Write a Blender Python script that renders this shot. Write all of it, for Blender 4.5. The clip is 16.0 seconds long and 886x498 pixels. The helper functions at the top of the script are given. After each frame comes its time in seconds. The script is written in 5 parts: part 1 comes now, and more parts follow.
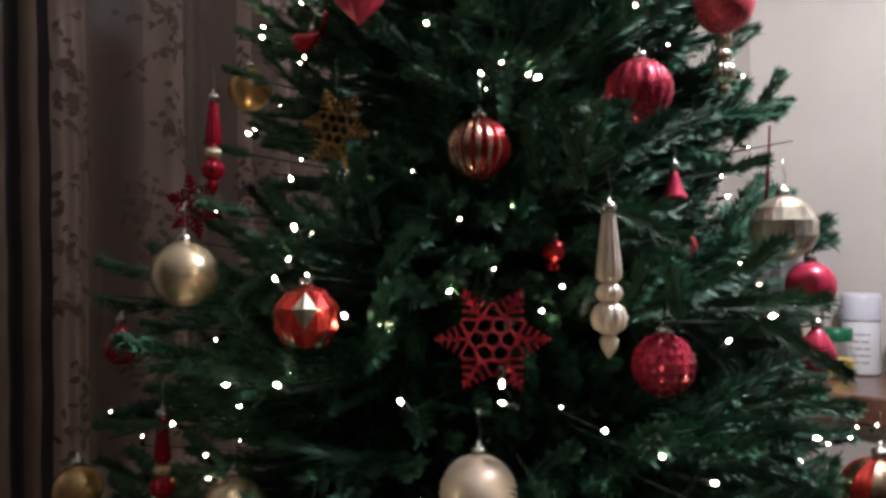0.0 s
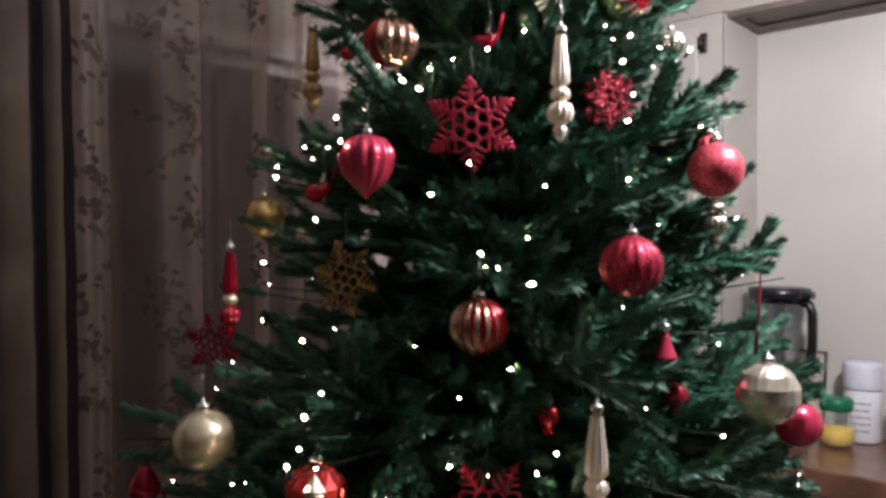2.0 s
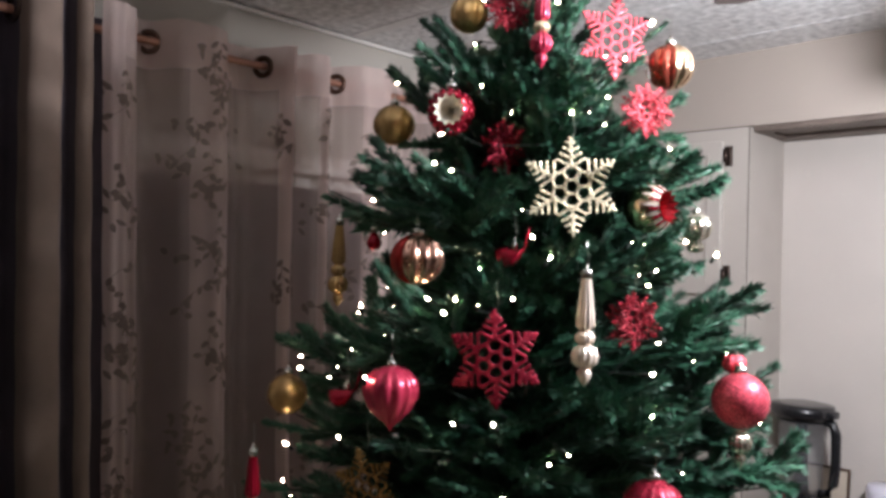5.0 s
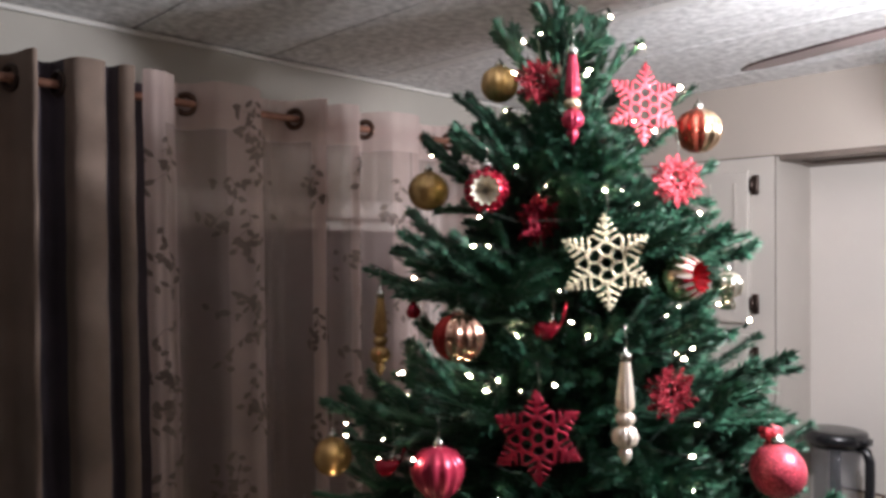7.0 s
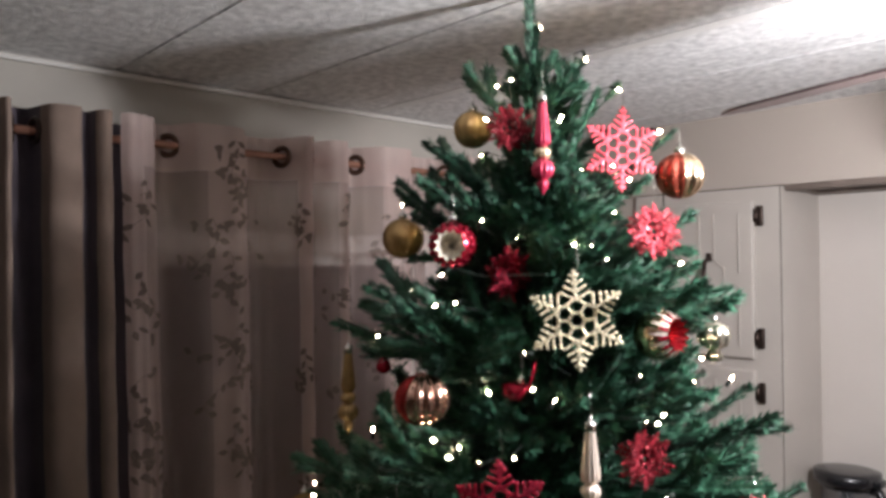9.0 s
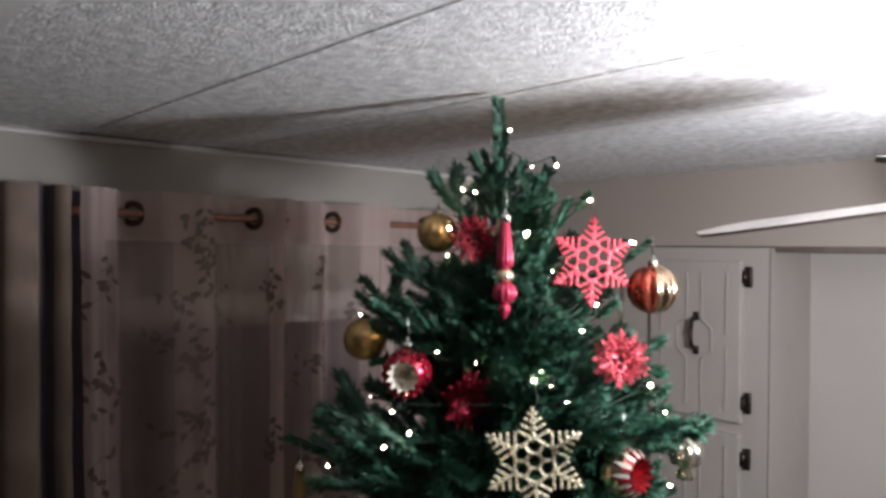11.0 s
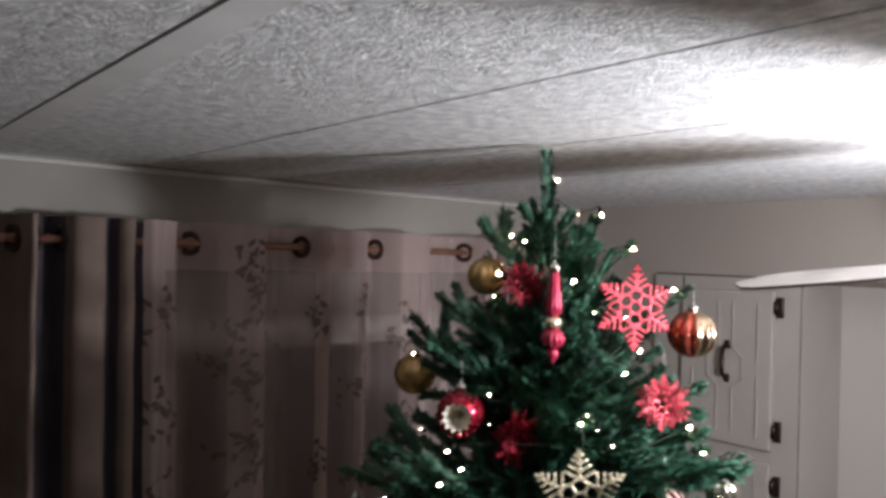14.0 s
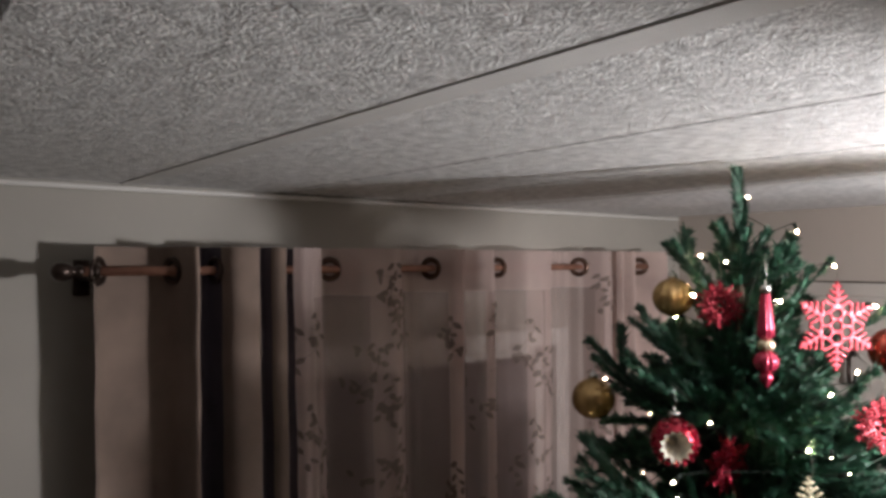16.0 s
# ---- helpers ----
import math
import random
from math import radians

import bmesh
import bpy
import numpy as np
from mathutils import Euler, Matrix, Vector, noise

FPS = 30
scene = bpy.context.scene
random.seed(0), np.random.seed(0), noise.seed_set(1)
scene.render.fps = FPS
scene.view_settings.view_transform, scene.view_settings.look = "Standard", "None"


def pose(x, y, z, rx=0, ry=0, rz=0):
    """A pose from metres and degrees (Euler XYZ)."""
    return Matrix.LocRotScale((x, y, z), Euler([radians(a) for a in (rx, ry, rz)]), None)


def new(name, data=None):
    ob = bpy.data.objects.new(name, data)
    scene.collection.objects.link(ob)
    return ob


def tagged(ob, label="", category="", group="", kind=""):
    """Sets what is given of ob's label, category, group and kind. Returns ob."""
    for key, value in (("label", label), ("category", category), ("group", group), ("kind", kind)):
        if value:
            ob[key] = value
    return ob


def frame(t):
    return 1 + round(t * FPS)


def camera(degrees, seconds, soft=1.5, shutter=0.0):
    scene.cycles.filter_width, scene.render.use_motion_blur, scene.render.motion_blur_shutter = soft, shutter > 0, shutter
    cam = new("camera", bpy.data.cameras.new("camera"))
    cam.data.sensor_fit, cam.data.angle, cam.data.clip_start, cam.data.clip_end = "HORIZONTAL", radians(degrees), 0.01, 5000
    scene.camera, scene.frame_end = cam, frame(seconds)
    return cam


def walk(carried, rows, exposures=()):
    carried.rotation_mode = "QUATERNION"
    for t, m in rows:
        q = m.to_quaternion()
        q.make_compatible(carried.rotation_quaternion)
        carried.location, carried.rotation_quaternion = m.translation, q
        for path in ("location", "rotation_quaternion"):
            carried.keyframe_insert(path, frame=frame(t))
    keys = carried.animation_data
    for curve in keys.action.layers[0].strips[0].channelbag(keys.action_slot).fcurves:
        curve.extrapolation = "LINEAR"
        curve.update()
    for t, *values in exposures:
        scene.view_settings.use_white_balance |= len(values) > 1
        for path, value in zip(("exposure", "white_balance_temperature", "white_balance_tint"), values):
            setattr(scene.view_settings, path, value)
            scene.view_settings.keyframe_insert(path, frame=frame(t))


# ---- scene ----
cam = camera(61.1, 16.0, soft=3.2, shutter=0.5)
METRES, EYE, TILT, LEAN, TURN = 1.5, 1.23, 0.8, 0.0, 41.8
ROWS = [
    (0.0, 0.0, 0.0, 0.0, 0.0, 0.0, -0.0),
    (0.5, 0.0036, -0.0153, 0.0214, 0.83, -1.07, 0.46),
    (1.0, 0.0111, -0.0252, 0.1128, 0.12, -0.88, -1.1),
    (1.5, 0.0073, -0.0315, 0.1379, 0.13, -0.7, 0.27),
    (2.0, 0.0103, -0.0341, 0.1424, 1.17, -0.98, -0.31),
    (2.5, 0.015, -0.0331, 0.1462, 1.91, -0.47, -0.79),
    (3.0, 0.0102, -0.0296, 0.2286, 2.27, -0.61, -0.43),
    (3.5, 0.0074, -0.0263, 0.2609, 2.1, -0.17, -1.21),
    (4.0, -0.0027, -0.0308, 0.2957, 2.28, -0.0, -0.48),
    (6.5, 0.0141, -0.0436, 0.3595, 3.27, -0.67, -3.36),
    (7.0, -0.014, -0.0586, 0.3998, 4.16, -0.52, -0.01),
    (7.5, -0.0294, -0.0671, 0.4179, 4.32, -1.4, 0.89),
    (8.0, -0.0191, -0.0596, 0.4224, 4.22, -0.57, 0.8),
    (8.5, 0.0149, -0.0417, 0.4269, 5.1, -0.48, -1.01),
    (9.0, 0.0393, -0.0281, 0.4397, 6.06, 0.45, 0.38),
    (9.5, 0.0607, -0.0209, 0.4904, 6.53, -0.37, -1.24),
    (10.0, 0.0683, -0.0098, 0.5222, 6.36, -1.01, -0.92),
    (12.5, 0.0825, 0.0298, 0.6175, 7.03, 0.31, -0.24),
    (13.0, 0.084, 0.0205, 0.6302, 7.66, 0.21, -0.39),
    (13.5, 0.0867, 0.0033, 0.615, 7.63, 0.92, -2.56),
    (14.0, 0.0521, -0.0324, 0.6031, 8.0, -0.26, -1.56),
    (14.5, -0.0032, -0.0529, 0.6097, 8.54, -0.97, -0.68),
    (15.0, -0.0596, -0.0501, 0.6184, 9.26, 0.27, 0.03),
    (15.5, -0.0926, -0.0445, 0.6202, 9.43, 0.1, -0.25),
    (16.0, -0.1127, -0.0454, 0.6207, 9.93, 0.2, 0.3),
]
walk(cam, [(t, pose(0, 0, EYE, TILT, LEAN, TURN) @ pose(METRES * x, METRES * y, METRES * z, 90 + pitch, roll, yaw)) for t, x, y, z, yaw, pitch, roll in ROWS],
     [(0.0, 0.17, 6200, 10), (4.0, 0.18, 6100, 9.5), (7.0, 0.19, 6200, 10), (9.0, 0.04, 6320, 10), (10.0, -0.32, 6200, 9.5), (12.5, -0.72, 6050, 9), (13.5, -0.74, 6050, 9), (15.0, -0.45, 6430, 9.5), (16.0, -0.38, 6480, 9.5)])

# ---- world, lamps ----
world = bpy.data.worlds.new("night")
scene.world = world
world.use_nodes = True
world.node_tree.nodes["Background"].inputs[0].default_value = (0.02, 0.025, 0.05, 1)
world.node_tree.nodes["Background"].inputs[1].default_value = 0.05
FAN = Vector((0.042, 1.10, 2.168))
lamp = bpy.data.lights.new("fan_lamp", "POINT")
lamp.energy, lamp.color, lamp.shadow_soft_size = 61.0, (0.965, 0.93, 0.945), 0.045
new("fan_lamp", lamp).matrix_world = pose(FAN.x, FAN.y - 0.045, 2.055)


# ---- materials ----
def material(name, colour, rough=0.6, metal=0.0, vary=0.12, scale=30.0, bump=0.0, bump_scale=200.0, coat=0.0, per_object=0.0, second=None, sheen=0.0, dist=0.002):
    """Principled material with broad and fine colour variation and relief, in object space."""
    m = bpy.data.materials.new(name)
    m.use_nodes = True
    nt, nd, lk = m.node_tree, m.node_tree.nodes, m.node_tree.links
    b = nd["Principled BSDF"]
    b.inputs["Roughness"].default_value, b.inputs["Metallic"].default_value = rough, metal
    b.inputs["Coat Weight"].default_value = coat
    b.inputs["Sheen Weight"].default_value = sheen
    co = nd.new("ShaderNodeTexCoord")
    n1 = nd.new("ShaderNodeTexNoise")
    n1.inputs["Scale"].default_value, n1.inputs["Detail"].default_value = scale, 5
    lk.new(co.outputs["Object"], n1.inputs["Vector"])
    ramp = nd.new("ShaderNodeMix")
    ramp.data_type = "RGBA"
    lo = [c * (1 - vary) for c in colour]
    hi = [min(1.0, c * (1 + vary)) for c in (second or colour)]
    ramp.inputs["A"].default_value, ramp.inputs["B"].default_value = (*lo, 1), (*hi, 1)
    st = nd.new("ShaderNodeMapRange")
    st.inputs["From Min"].default_value, st.inputs["From Max"].default_value = 0.3, 0.7
    lk.new(n1.outputs["Fac"], st.inputs["Value"])
    lk.new(st.outputs["Result"], ramp.inputs["Factor"])
    out = ramp.outputs["Result"]
    if per_object:
        info, hsv = nd.new("ShaderNodeObjectInfo"), nd.new("ShaderNodeHueSaturation")
        mr = nd.new("ShaderNodeMapRange")
        mr.inputs["To Min"].default_value, mr.inputs["To Max"].default_value = 1 - per_object, 1 + per_object
        lk.new(info.outputs["Random"], mr.inputs["Value"])
        lk.new(mr.outputs["Result"], hsv.inputs["Value"])
        lk.new(out, hsv.inputs["Color"])
        out = hsv.outputs["Color"]
    lk.new(out, b.inputs["Base Color"])
    if bump:
        n2, bp = nd.new("ShaderNodeTexNoise"), nd.new("ShaderNodeBump")
        n2.inputs["Scale"].default_value, n2.inputs["Detail"].default_value = bump_scale, 4
        bp.inputs["Strength"].default_value, bp.inputs["Distance"].default_value = bump, dist
        lk.new(co.outputs["Object"], n2.inputs["Vector"])
        lk.new(n2.outputs["Fac"], bp.inputs["Height"])
        lk.new(bp.outputs["Normal"], b.inputs["Normal"])
    return m


def glitter(name, colour, rough=0.3, metal=0.6, strength=1.0, size=520.0):
    """Glitter: flecks that each lie at their own angle and differ in brightness."""
    m = material(name, colour, rough, metal, 0.2, 60)
    nd, lk = m.node_tree.nodes, m.node_tree.links
    b = nd["Principled BSDF"]
    co, vo, bp = nd.new("ShaderNodeTexCoord"), nd.new("ShaderNodeTexVoronoi"), nd.new("ShaderNodeBump")
    vo.inputs["Scale"].default_value = size
    bp.inputs["Strength"].default_value, bp.inputs["Distance"].default_value = strength, 0.003
    lk.new(co.outputs["Object"], vo.inputs["Vector"])
    lk.new(vo.outputs["Color"], bp.inputs["Height"])
    lk.new(bp.outputs["Normal"], b.inputs["Normal"])
    sep, hsv, mr = nd.new("ShaderNodeSeparateColor"), nd.new("ShaderNodeHueSaturation"), nd.new("ShaderNodeMapRange")
    lk.new(vo.outputs["Color"], sep.inputs[0])
    mr.inputs["To Min"].default_value, mr.inputs["To Max"].default_value = 0.55, 1.5
    lk.new(sep.outputs[1], mr.inputs["Value"])
    lk.new(mr.outputs["Result"], hsv.inputs["Value"])
    lk.new(b.inputs["Base Color"].links[0].from_socket, hsv.inputs["Color"])
    lk.new(hsv.outputs["Color"], b.inputs["Base Color"])
    rr = nd.new("ShaderNodeMapRange")
    rr.inputs["To Min"].default_value, rr.inputs["To Max"].default_value = rough * 0.4, rough * 1.8
    lk.new(sep.outputs[2], rr.inputs["Value"])
    lk.new(rr.outputs["Result"], b.inputs["Roughness"])
    return m


def glowing(name, colour, strength):
    m = bpy.data.materials.new(name)
    m.use_nodes = True
    b = m.node_tree.nodes["Principled BSDF"]
    b.inputs["Base Color"].default_value = (*colour, 1)
    b.inputs["Emission Color"].default_value = (*colour, 1)
    b.inputs["Emission Strength"].default_value = strength
    return m


def cloth(name, colour, clear, through_light=0.35, weave=900.0, vary=0.2):
    """Curtain cloth: part clear between its threads, part letting light through."""
    m = material(name, colour, 0.9, 0, vary, 9, 0.35, weave, sheen=0.15, dist=0.0008)
    nd, lk = m.node_tree.nodes, m.node_tree.links
    b, out = nd["Principled BSDF"], nd["Material Output"]
    tl, mx = nd.new("ShaderNodeBsdfTranslucent"), nd.new("ShaderNodeMixShader")
    tl.inputs["Color"].default_value = (*colour, 1)
    mx.inputs[0].default_value = through_light
    lk.new(b.outputs[0], mx.inputs[1])
    lk.new(tl.outputs[0], mx.inputs[2])
    last = mx
    if clear:
        tr, mx2 = nd.new("ShaderNodeBsdfTransparent"), nd.new("ShaderNodeMixShader")
        mx2.inputs[0].default_value = clear
        lk.new(mx.outputs[0], mx2.inputs[1])
        lk.new(tr.outputs[0], mx2.inputs[2])
        last = mx2
    lk.new(last.outputs[0], out.inputs["Surface"])
    return m


def thin_clear(name, colour, see=0.72):
    """Thin clear plastic or glass: mostly see-through, with a glossy skin and a faint milkiness."""
    m = material(name, colour, 0.08, 0, 0.05, 20)
    nd, lk = m.node_tree.nodes, m.node_tree.links
    tr, mx = nd.new("ShaderNodeBsdfTransparent"), nd.new("ShaderNodeMixShader")
    mx.inputs[0].default_value = see
    lk.new(nd["Principled BSDF"].outputs[0], mx.inputs[1])
    lk.new(tr.outputs[0], mx.inputs[2])
    lk.new(mx.outputs[0], nd["Material Output"].inputs["Surface"])
    return m


WALL = material("wall_paint", (0.43, 0.376, 0.328), 0.7, 0, 0.04, 3, 0.12, 350)
SIDE = material("window_wall_paint", (0.44, 0.415, 0.37), 0.75, 0, 0.06, 4, 0.15, 300)
CABINET = material("cabinet_paint", (0.48, 0.44, 0.398), 0.45, 0, 0.05, 5, 0.1, 120)
NICHE = material("niche_paint", (0.57, 0.525, 0.482), 0.6, 0, 0.04, 4, 0.08, 300)
# Dark tone of the two walls out of view, chosen to cut bounced light.
UNSEEN_WALL = material("unseen_wall_dark", (0.20, 0.155, 0.115), 0.6, 0, 0.2, 6, 0.2, 60)
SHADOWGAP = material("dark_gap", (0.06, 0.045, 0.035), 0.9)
MOULD = material("moulding_wood", (0.16, 0.125, 0.105), 0.5, 0, 0.25, 14)
TRIM = material("white_trim", (0.72, 0.70, 0.66), 0.4, 0, 0.05, 8)
BRONZE = material("dark_bronze", (0.06, 0.042, 0.035), 0.35, 0.8, 0.3, 60)
COPPER = material("copper_rod", (0.36, 0.18, 0.125), 0.4, 0.55, 0.2, 40)
CARPET = material("carpet", (0.12, 0.09, 0.075), 0.95, 0, 0.3, 40, 0.8, 500)
COUNTER = material("counter_wood", (0.14, 0.065, 0.042), 0.28, 0, 0.35, 16, 0.15, 90, coat=0.3)
BLADE = material("fan_blade_underside", (0.07, 0.048, 0.045), 0.45, 0, 0.3, 12)
BLADE_TOP = material("fan_blade_top", (0.60, 0.565, 0.53), 0.6, 0, 0.15, 12)
FANMETAL = material("fan_metal", (0.11, 0.08, 0.06), 0.3, 0.9)
NEEDLE = material("fir_needles", (0.022, 0.074, 0.044), 0.36, 0, 0.35, 70, 0.7, 700, per_object=0.32, second=(0.043, 0.126, 0.076))
STEM = material("branch_stem", (0.014, 0.030, 0.016), 0.8, 0, 0.3, 50)
BARK = material("trunk", (0.05, 0.035, 0.02), 0.9, 0, 0.4, 30, 0.6, 80)
WIRE = material("green_wire", (0.004, 0.011, 0.007), 0.95)
HOOK = material("hook_wire", (0.5, 0.5, 0.45), 0.3, 1.0)
BULB = glowing("warm_bulb", (1.0, 0.77, 0.50), 145.0)
FROST = glowing("lamp_glass", (1.0, 0.92, 0.88), 2.0)
CAP = material("silver_cap", (0.75, 0.73, 0.68), 0.25, 1.0, 0.15, 120)
RED_SATIN = material("satin_red", (0.54, 0.040, 0.092), 0.26, 0.4, 0.12, 40, coat=0.2)
RED_GLOSS = material("glossy_red", (0.45, 0.012, 0.038), 0.14, 0.6, 0.12, 40, coat=0.6)
RED_SHINE = material("shiny_red", (0.52, 0.045, 0.04), 0.18, 0.65, 0.15, 40)
DEEP_RED = material("deep_red_foil", (0.30, 0.012, 0.018), 0.25, 0.6, 0.2, 60)
RUST_SHINE = material("shiny_rust_red", (0.42, 0.085, 0.055), 0.18, 0.75, 0.15, 40)
RED_QUILT = material("quilted_red", (0.60, 0.035, 0.085), 0.16, 0.45, 0.12, 40, coat=0.5)
RED_GLIT = glitter("red_glitter", (0.31, 0.012, 0.037), 0.34, 0.55)
DARK_GLIT = glitter("dark_red_glitter", (0.24, 0.011, 0.024), 0.36, 0.55)
RED_PEARL = glitter("pearly_red", (0.58, 0.075, 0.11), 0.3, 0.5, 0.22, 700)
PINK_GLIT = glitter("bright_red_glitter", (0.64, 0.075, 0.105), 0.46, 0.25)
GOLD_GLIT = glitter("gold_glitter", (0.74, 0.66, 0.47), 0.32, 0.6)
# Gold glitter darkened: the shade where this flake hangs is in the colour.
GOLD_SHADED = glitter("shaded_gold_glitter", (0.23, 0.14, 0.045), 0.4, 0.6)
GOLD = material("satin_gold", (0.78, 0.64, 0.44), 0.23, 0.75, 0.12, 40)
GOLD_SHINE = material("shiny_gold", (0.86, 0.63, 0.42), 0.17, 1.0, 0.12, 60)
COPPER_SHINE = material("shiny_copper", (0.74, 0.43, 0.32), 0.17, 0.95, 0.12, 60)
AMBER = material("amber_gold", (0.60, 0.39, 0.17), 0.2, 0.65, 0.2, 60)
PEARL = material("pearl_champagne", (0.82, 0.70, 0.60), 0.30, 0.4, 0.10, 40, coat=0.4)
CHAMPAGNE = material("matt_champagne", (0.62, 0.54, 0.43), 0.24, 0.75, 0.12, 60)
CHAMPAGNE_PALE = material("matt_champagne_pale", (0.74, 0.67, 0.56), 0.24, 0.75, 0.12, 60)
SILVER = material("champagne_silver", (0.80, 0.76, 0.62), 0.15, 0.95, 0.12, 60)
DRAPE = cloth("taupe_drape", (0.235, 0.172, 0.138), 0, 0.05, 1200)
# Navy-tinted cloth colour that holds the shade of the drape's folds.
NAVY_SHADE = cloth("navy_fold_shade", (0.068, 0.054, 0.068), 0, 0.0, 1200)
DRAPE_PINK = cloth("rosy_drape", (0.50, 0.38, 0.34), 0, 0.1, 1200)
SHEER = cloth("sheer_voile", (0.70, 0.55, 0.515), 0.54, 0.40, 700, 0.1)
VOILE_BAND = cloth("voile_band", (0.72, 0.555, 0.51), 0.38, 0.4, 700, 0.15)
SHEER_TOP = cloth("voile_heading", (0.77, 0.61, 0.57), 0.25, 0.4, 700, 0.1)
LEAFPRINT = cloth("leaf_embroidery", (0.30, 0.232, 0.205), 0.36, 0.3, 900)
MIRROR_CUP = material("bright_silver", (0.90, 0.83, 0.72), 0.22, 0.35, 0.1, 60)
NIGHTGLASS = material("night_glass", (0.015, 0.017, 0.022), 0.05, 0, 0.1, 5)
BLACK = material("black_plastic", (0.012, 0.012, 0.014), 0.25, 0, 0.2, 40, coat=0.3)
CLEAR = thin_clear("clear_plastic", (0.30, 0.30, 0.32), 0.86)
GLASS = thin_clear("clear_glass", (0.72, 0.72, 0.70), 0.9)
GREENLID = material("green_plastic", (0.01, 0.14, 0.06), 0.35)
YELLOW = material("yellow_powder", (0.75, 0.48, 0.02), 0.7, 0, 0.15, 80)
TUB = material("white_tub", (0.78, 0.77, 0.80), 0.35, 0, 0.05, 20)
TUBTOP = material("pale_lilac_lid", (0.68, 0.66, 0.75), 0.35, 0, 0.05, 20)
INK = material("grey_print", (0.22, 0.22, 0.28), 0.6)
PAPER = material("picture_mat", (0.55, 0.47, 0.38), 0.7, 0, 0.1, 12)
FRAMEWOOD = material("frame_wood", (0.10, 0.06, 0.04), 0.4, 0, 0.2, 30)


def textured_ceiling():
    """Stomped ceiling plaster: swirling ridges, and blotches that also paint in the relief's shade."""
    m = material("stomped_plaster", (0.75, 0.755, 0.755), 0.9, 0, 0.22, 48, second=(0.87, 0.875, 0.875))
    nd, lk = m.node_tree.nodes, m.node_tree.links
    co = nd.new("ShaderNodeTexCoord")
    warp, vo, fine, add, bp = nd.new("ShaderNodeTexNoise"), nd.new("ShaderNodeTexVoronoi"), nd.new("ShaderNodeTexNoise"), nd.new("ShaderNodeMath"), nd.new("ShaderNodeBump")
    warp.inputs["Scale"].default_value, warp.inputs["Detail"].default_value, warp.inputs["Distortion"].default_value = 46, 6, 2.5
    vo.inputs["Scale"].default_value = 95
    vo.feature = "SMOOTH_F1"
    fine.inputs["Scale"].default_value, fine.inputs["Detail"].default_value = 160, 6
    lk.new(co.outputs["Object"], warp.inputs["Vector"])
    mixv = nd.new("ShaderNodeMixRGB")
    mixv.inputs[0].default_value = 0.06
    lk.new(co.outputs["Object"], mixv.inputs[1])
    lk.new(warp.outputs["Color"], mixv.inputs[2])
    lk.new(mixv.outputs[0], vo.inputs["Vector"])
    lk.new(co.outputs["Object"], fine.inputs["Vector"])
    add.operation = "MULTIPLY_ADD"
    lk.new(fine.outputs["Fac"], add.inputs[0])
    add.inputs[1].default_value = 0.45
    lk.new(warp.outputs["Fac"], add.inputs[2])
    add2 = nd.new("ShaderNodeMath")
    add2.operation = "ADD"
    lk.new(add.outputs[0], add2.inputs[0])
    lk.new(vo.outputs["Distance"], add2.inputs[1])
    bp.inputs["Strength"].default_value, bp.inputs["Distance"].default_value = 0.43, 0.0065
    lk.new(add2.outputs[0], bp.inputs["Height"])
    lk.new(bp.outputs["Normal"], nd["Principled BSDF"].inputs["Normal"])
    return m


CEILING = textured_ceiling()
BATTEN = material("taped_band_paint", (0.80, 0.795, 0.78), 0.8, 0, 0.06, 12, 0.1, 60)


# ---- mesh helpers ----
def link(name, bm, mats, parent=None, label="", smooth=True):
    me = bpy.data.meshes.new(name)
    bm.to_mesh(me)
    bm.free()
    for m in (mats if isinstance(mats, (list, tuple)) else [mats]):
        me.materials.append(m)
    if smooth:
        me.shade_smooth()
    ob = new(name, me)
    if parent:
        ob.parent = parent
    if label:
        tagged(ob, label)
    return ob


def part(name, bm, mats, parent, label="", smooth=True):
    return link(name, bm, mats, parent, label, smooth)


def thing(name, m, label, category, group="", kind=""):
    ob = new(name)
    ob.empty_display_size = 0.02
    ob.matrix_world = m
    return tagged(ob, label, category, group, kind)


def box(bm, x0, x1, y0, y1, z0, z1, bevel=0.0, mat=0):
    c = bmesh.ops.create_cube(bm, size=1, matrix=Matrix.LocRotScale(((x0 + x1) / 2, (y0 + y1) / 2, (z0 + z1) / 2), None, (abs(x1 - x0), abs(y1 - y0), abs(z1 - z0))))
    vs = c["verts"]
    fs = {f for v in vs for f in v.link_faces}
    if bevel:
        es = list({e for v in vs for e in v.link_edges})
        r = bmesh.ops.bevel(bm, geom=es, offset=bevel, segments=2, affect="EDGES", profile=0.5)
        fs = set(r["faces"]) | {f for f in fs if f.is_valid}
    for f in fs:
        if f.is_valid:
            f.material_index = mat
    return bm


def boxed(name, x0, x1, y0, y1, z0, z1, mat, parent=None, label="", bevel=0.0):
    return link(name, box(bmesh.new(), x0, x1, y0, y1, z0, z1, bevel), mat, parent, label, smooth=False)


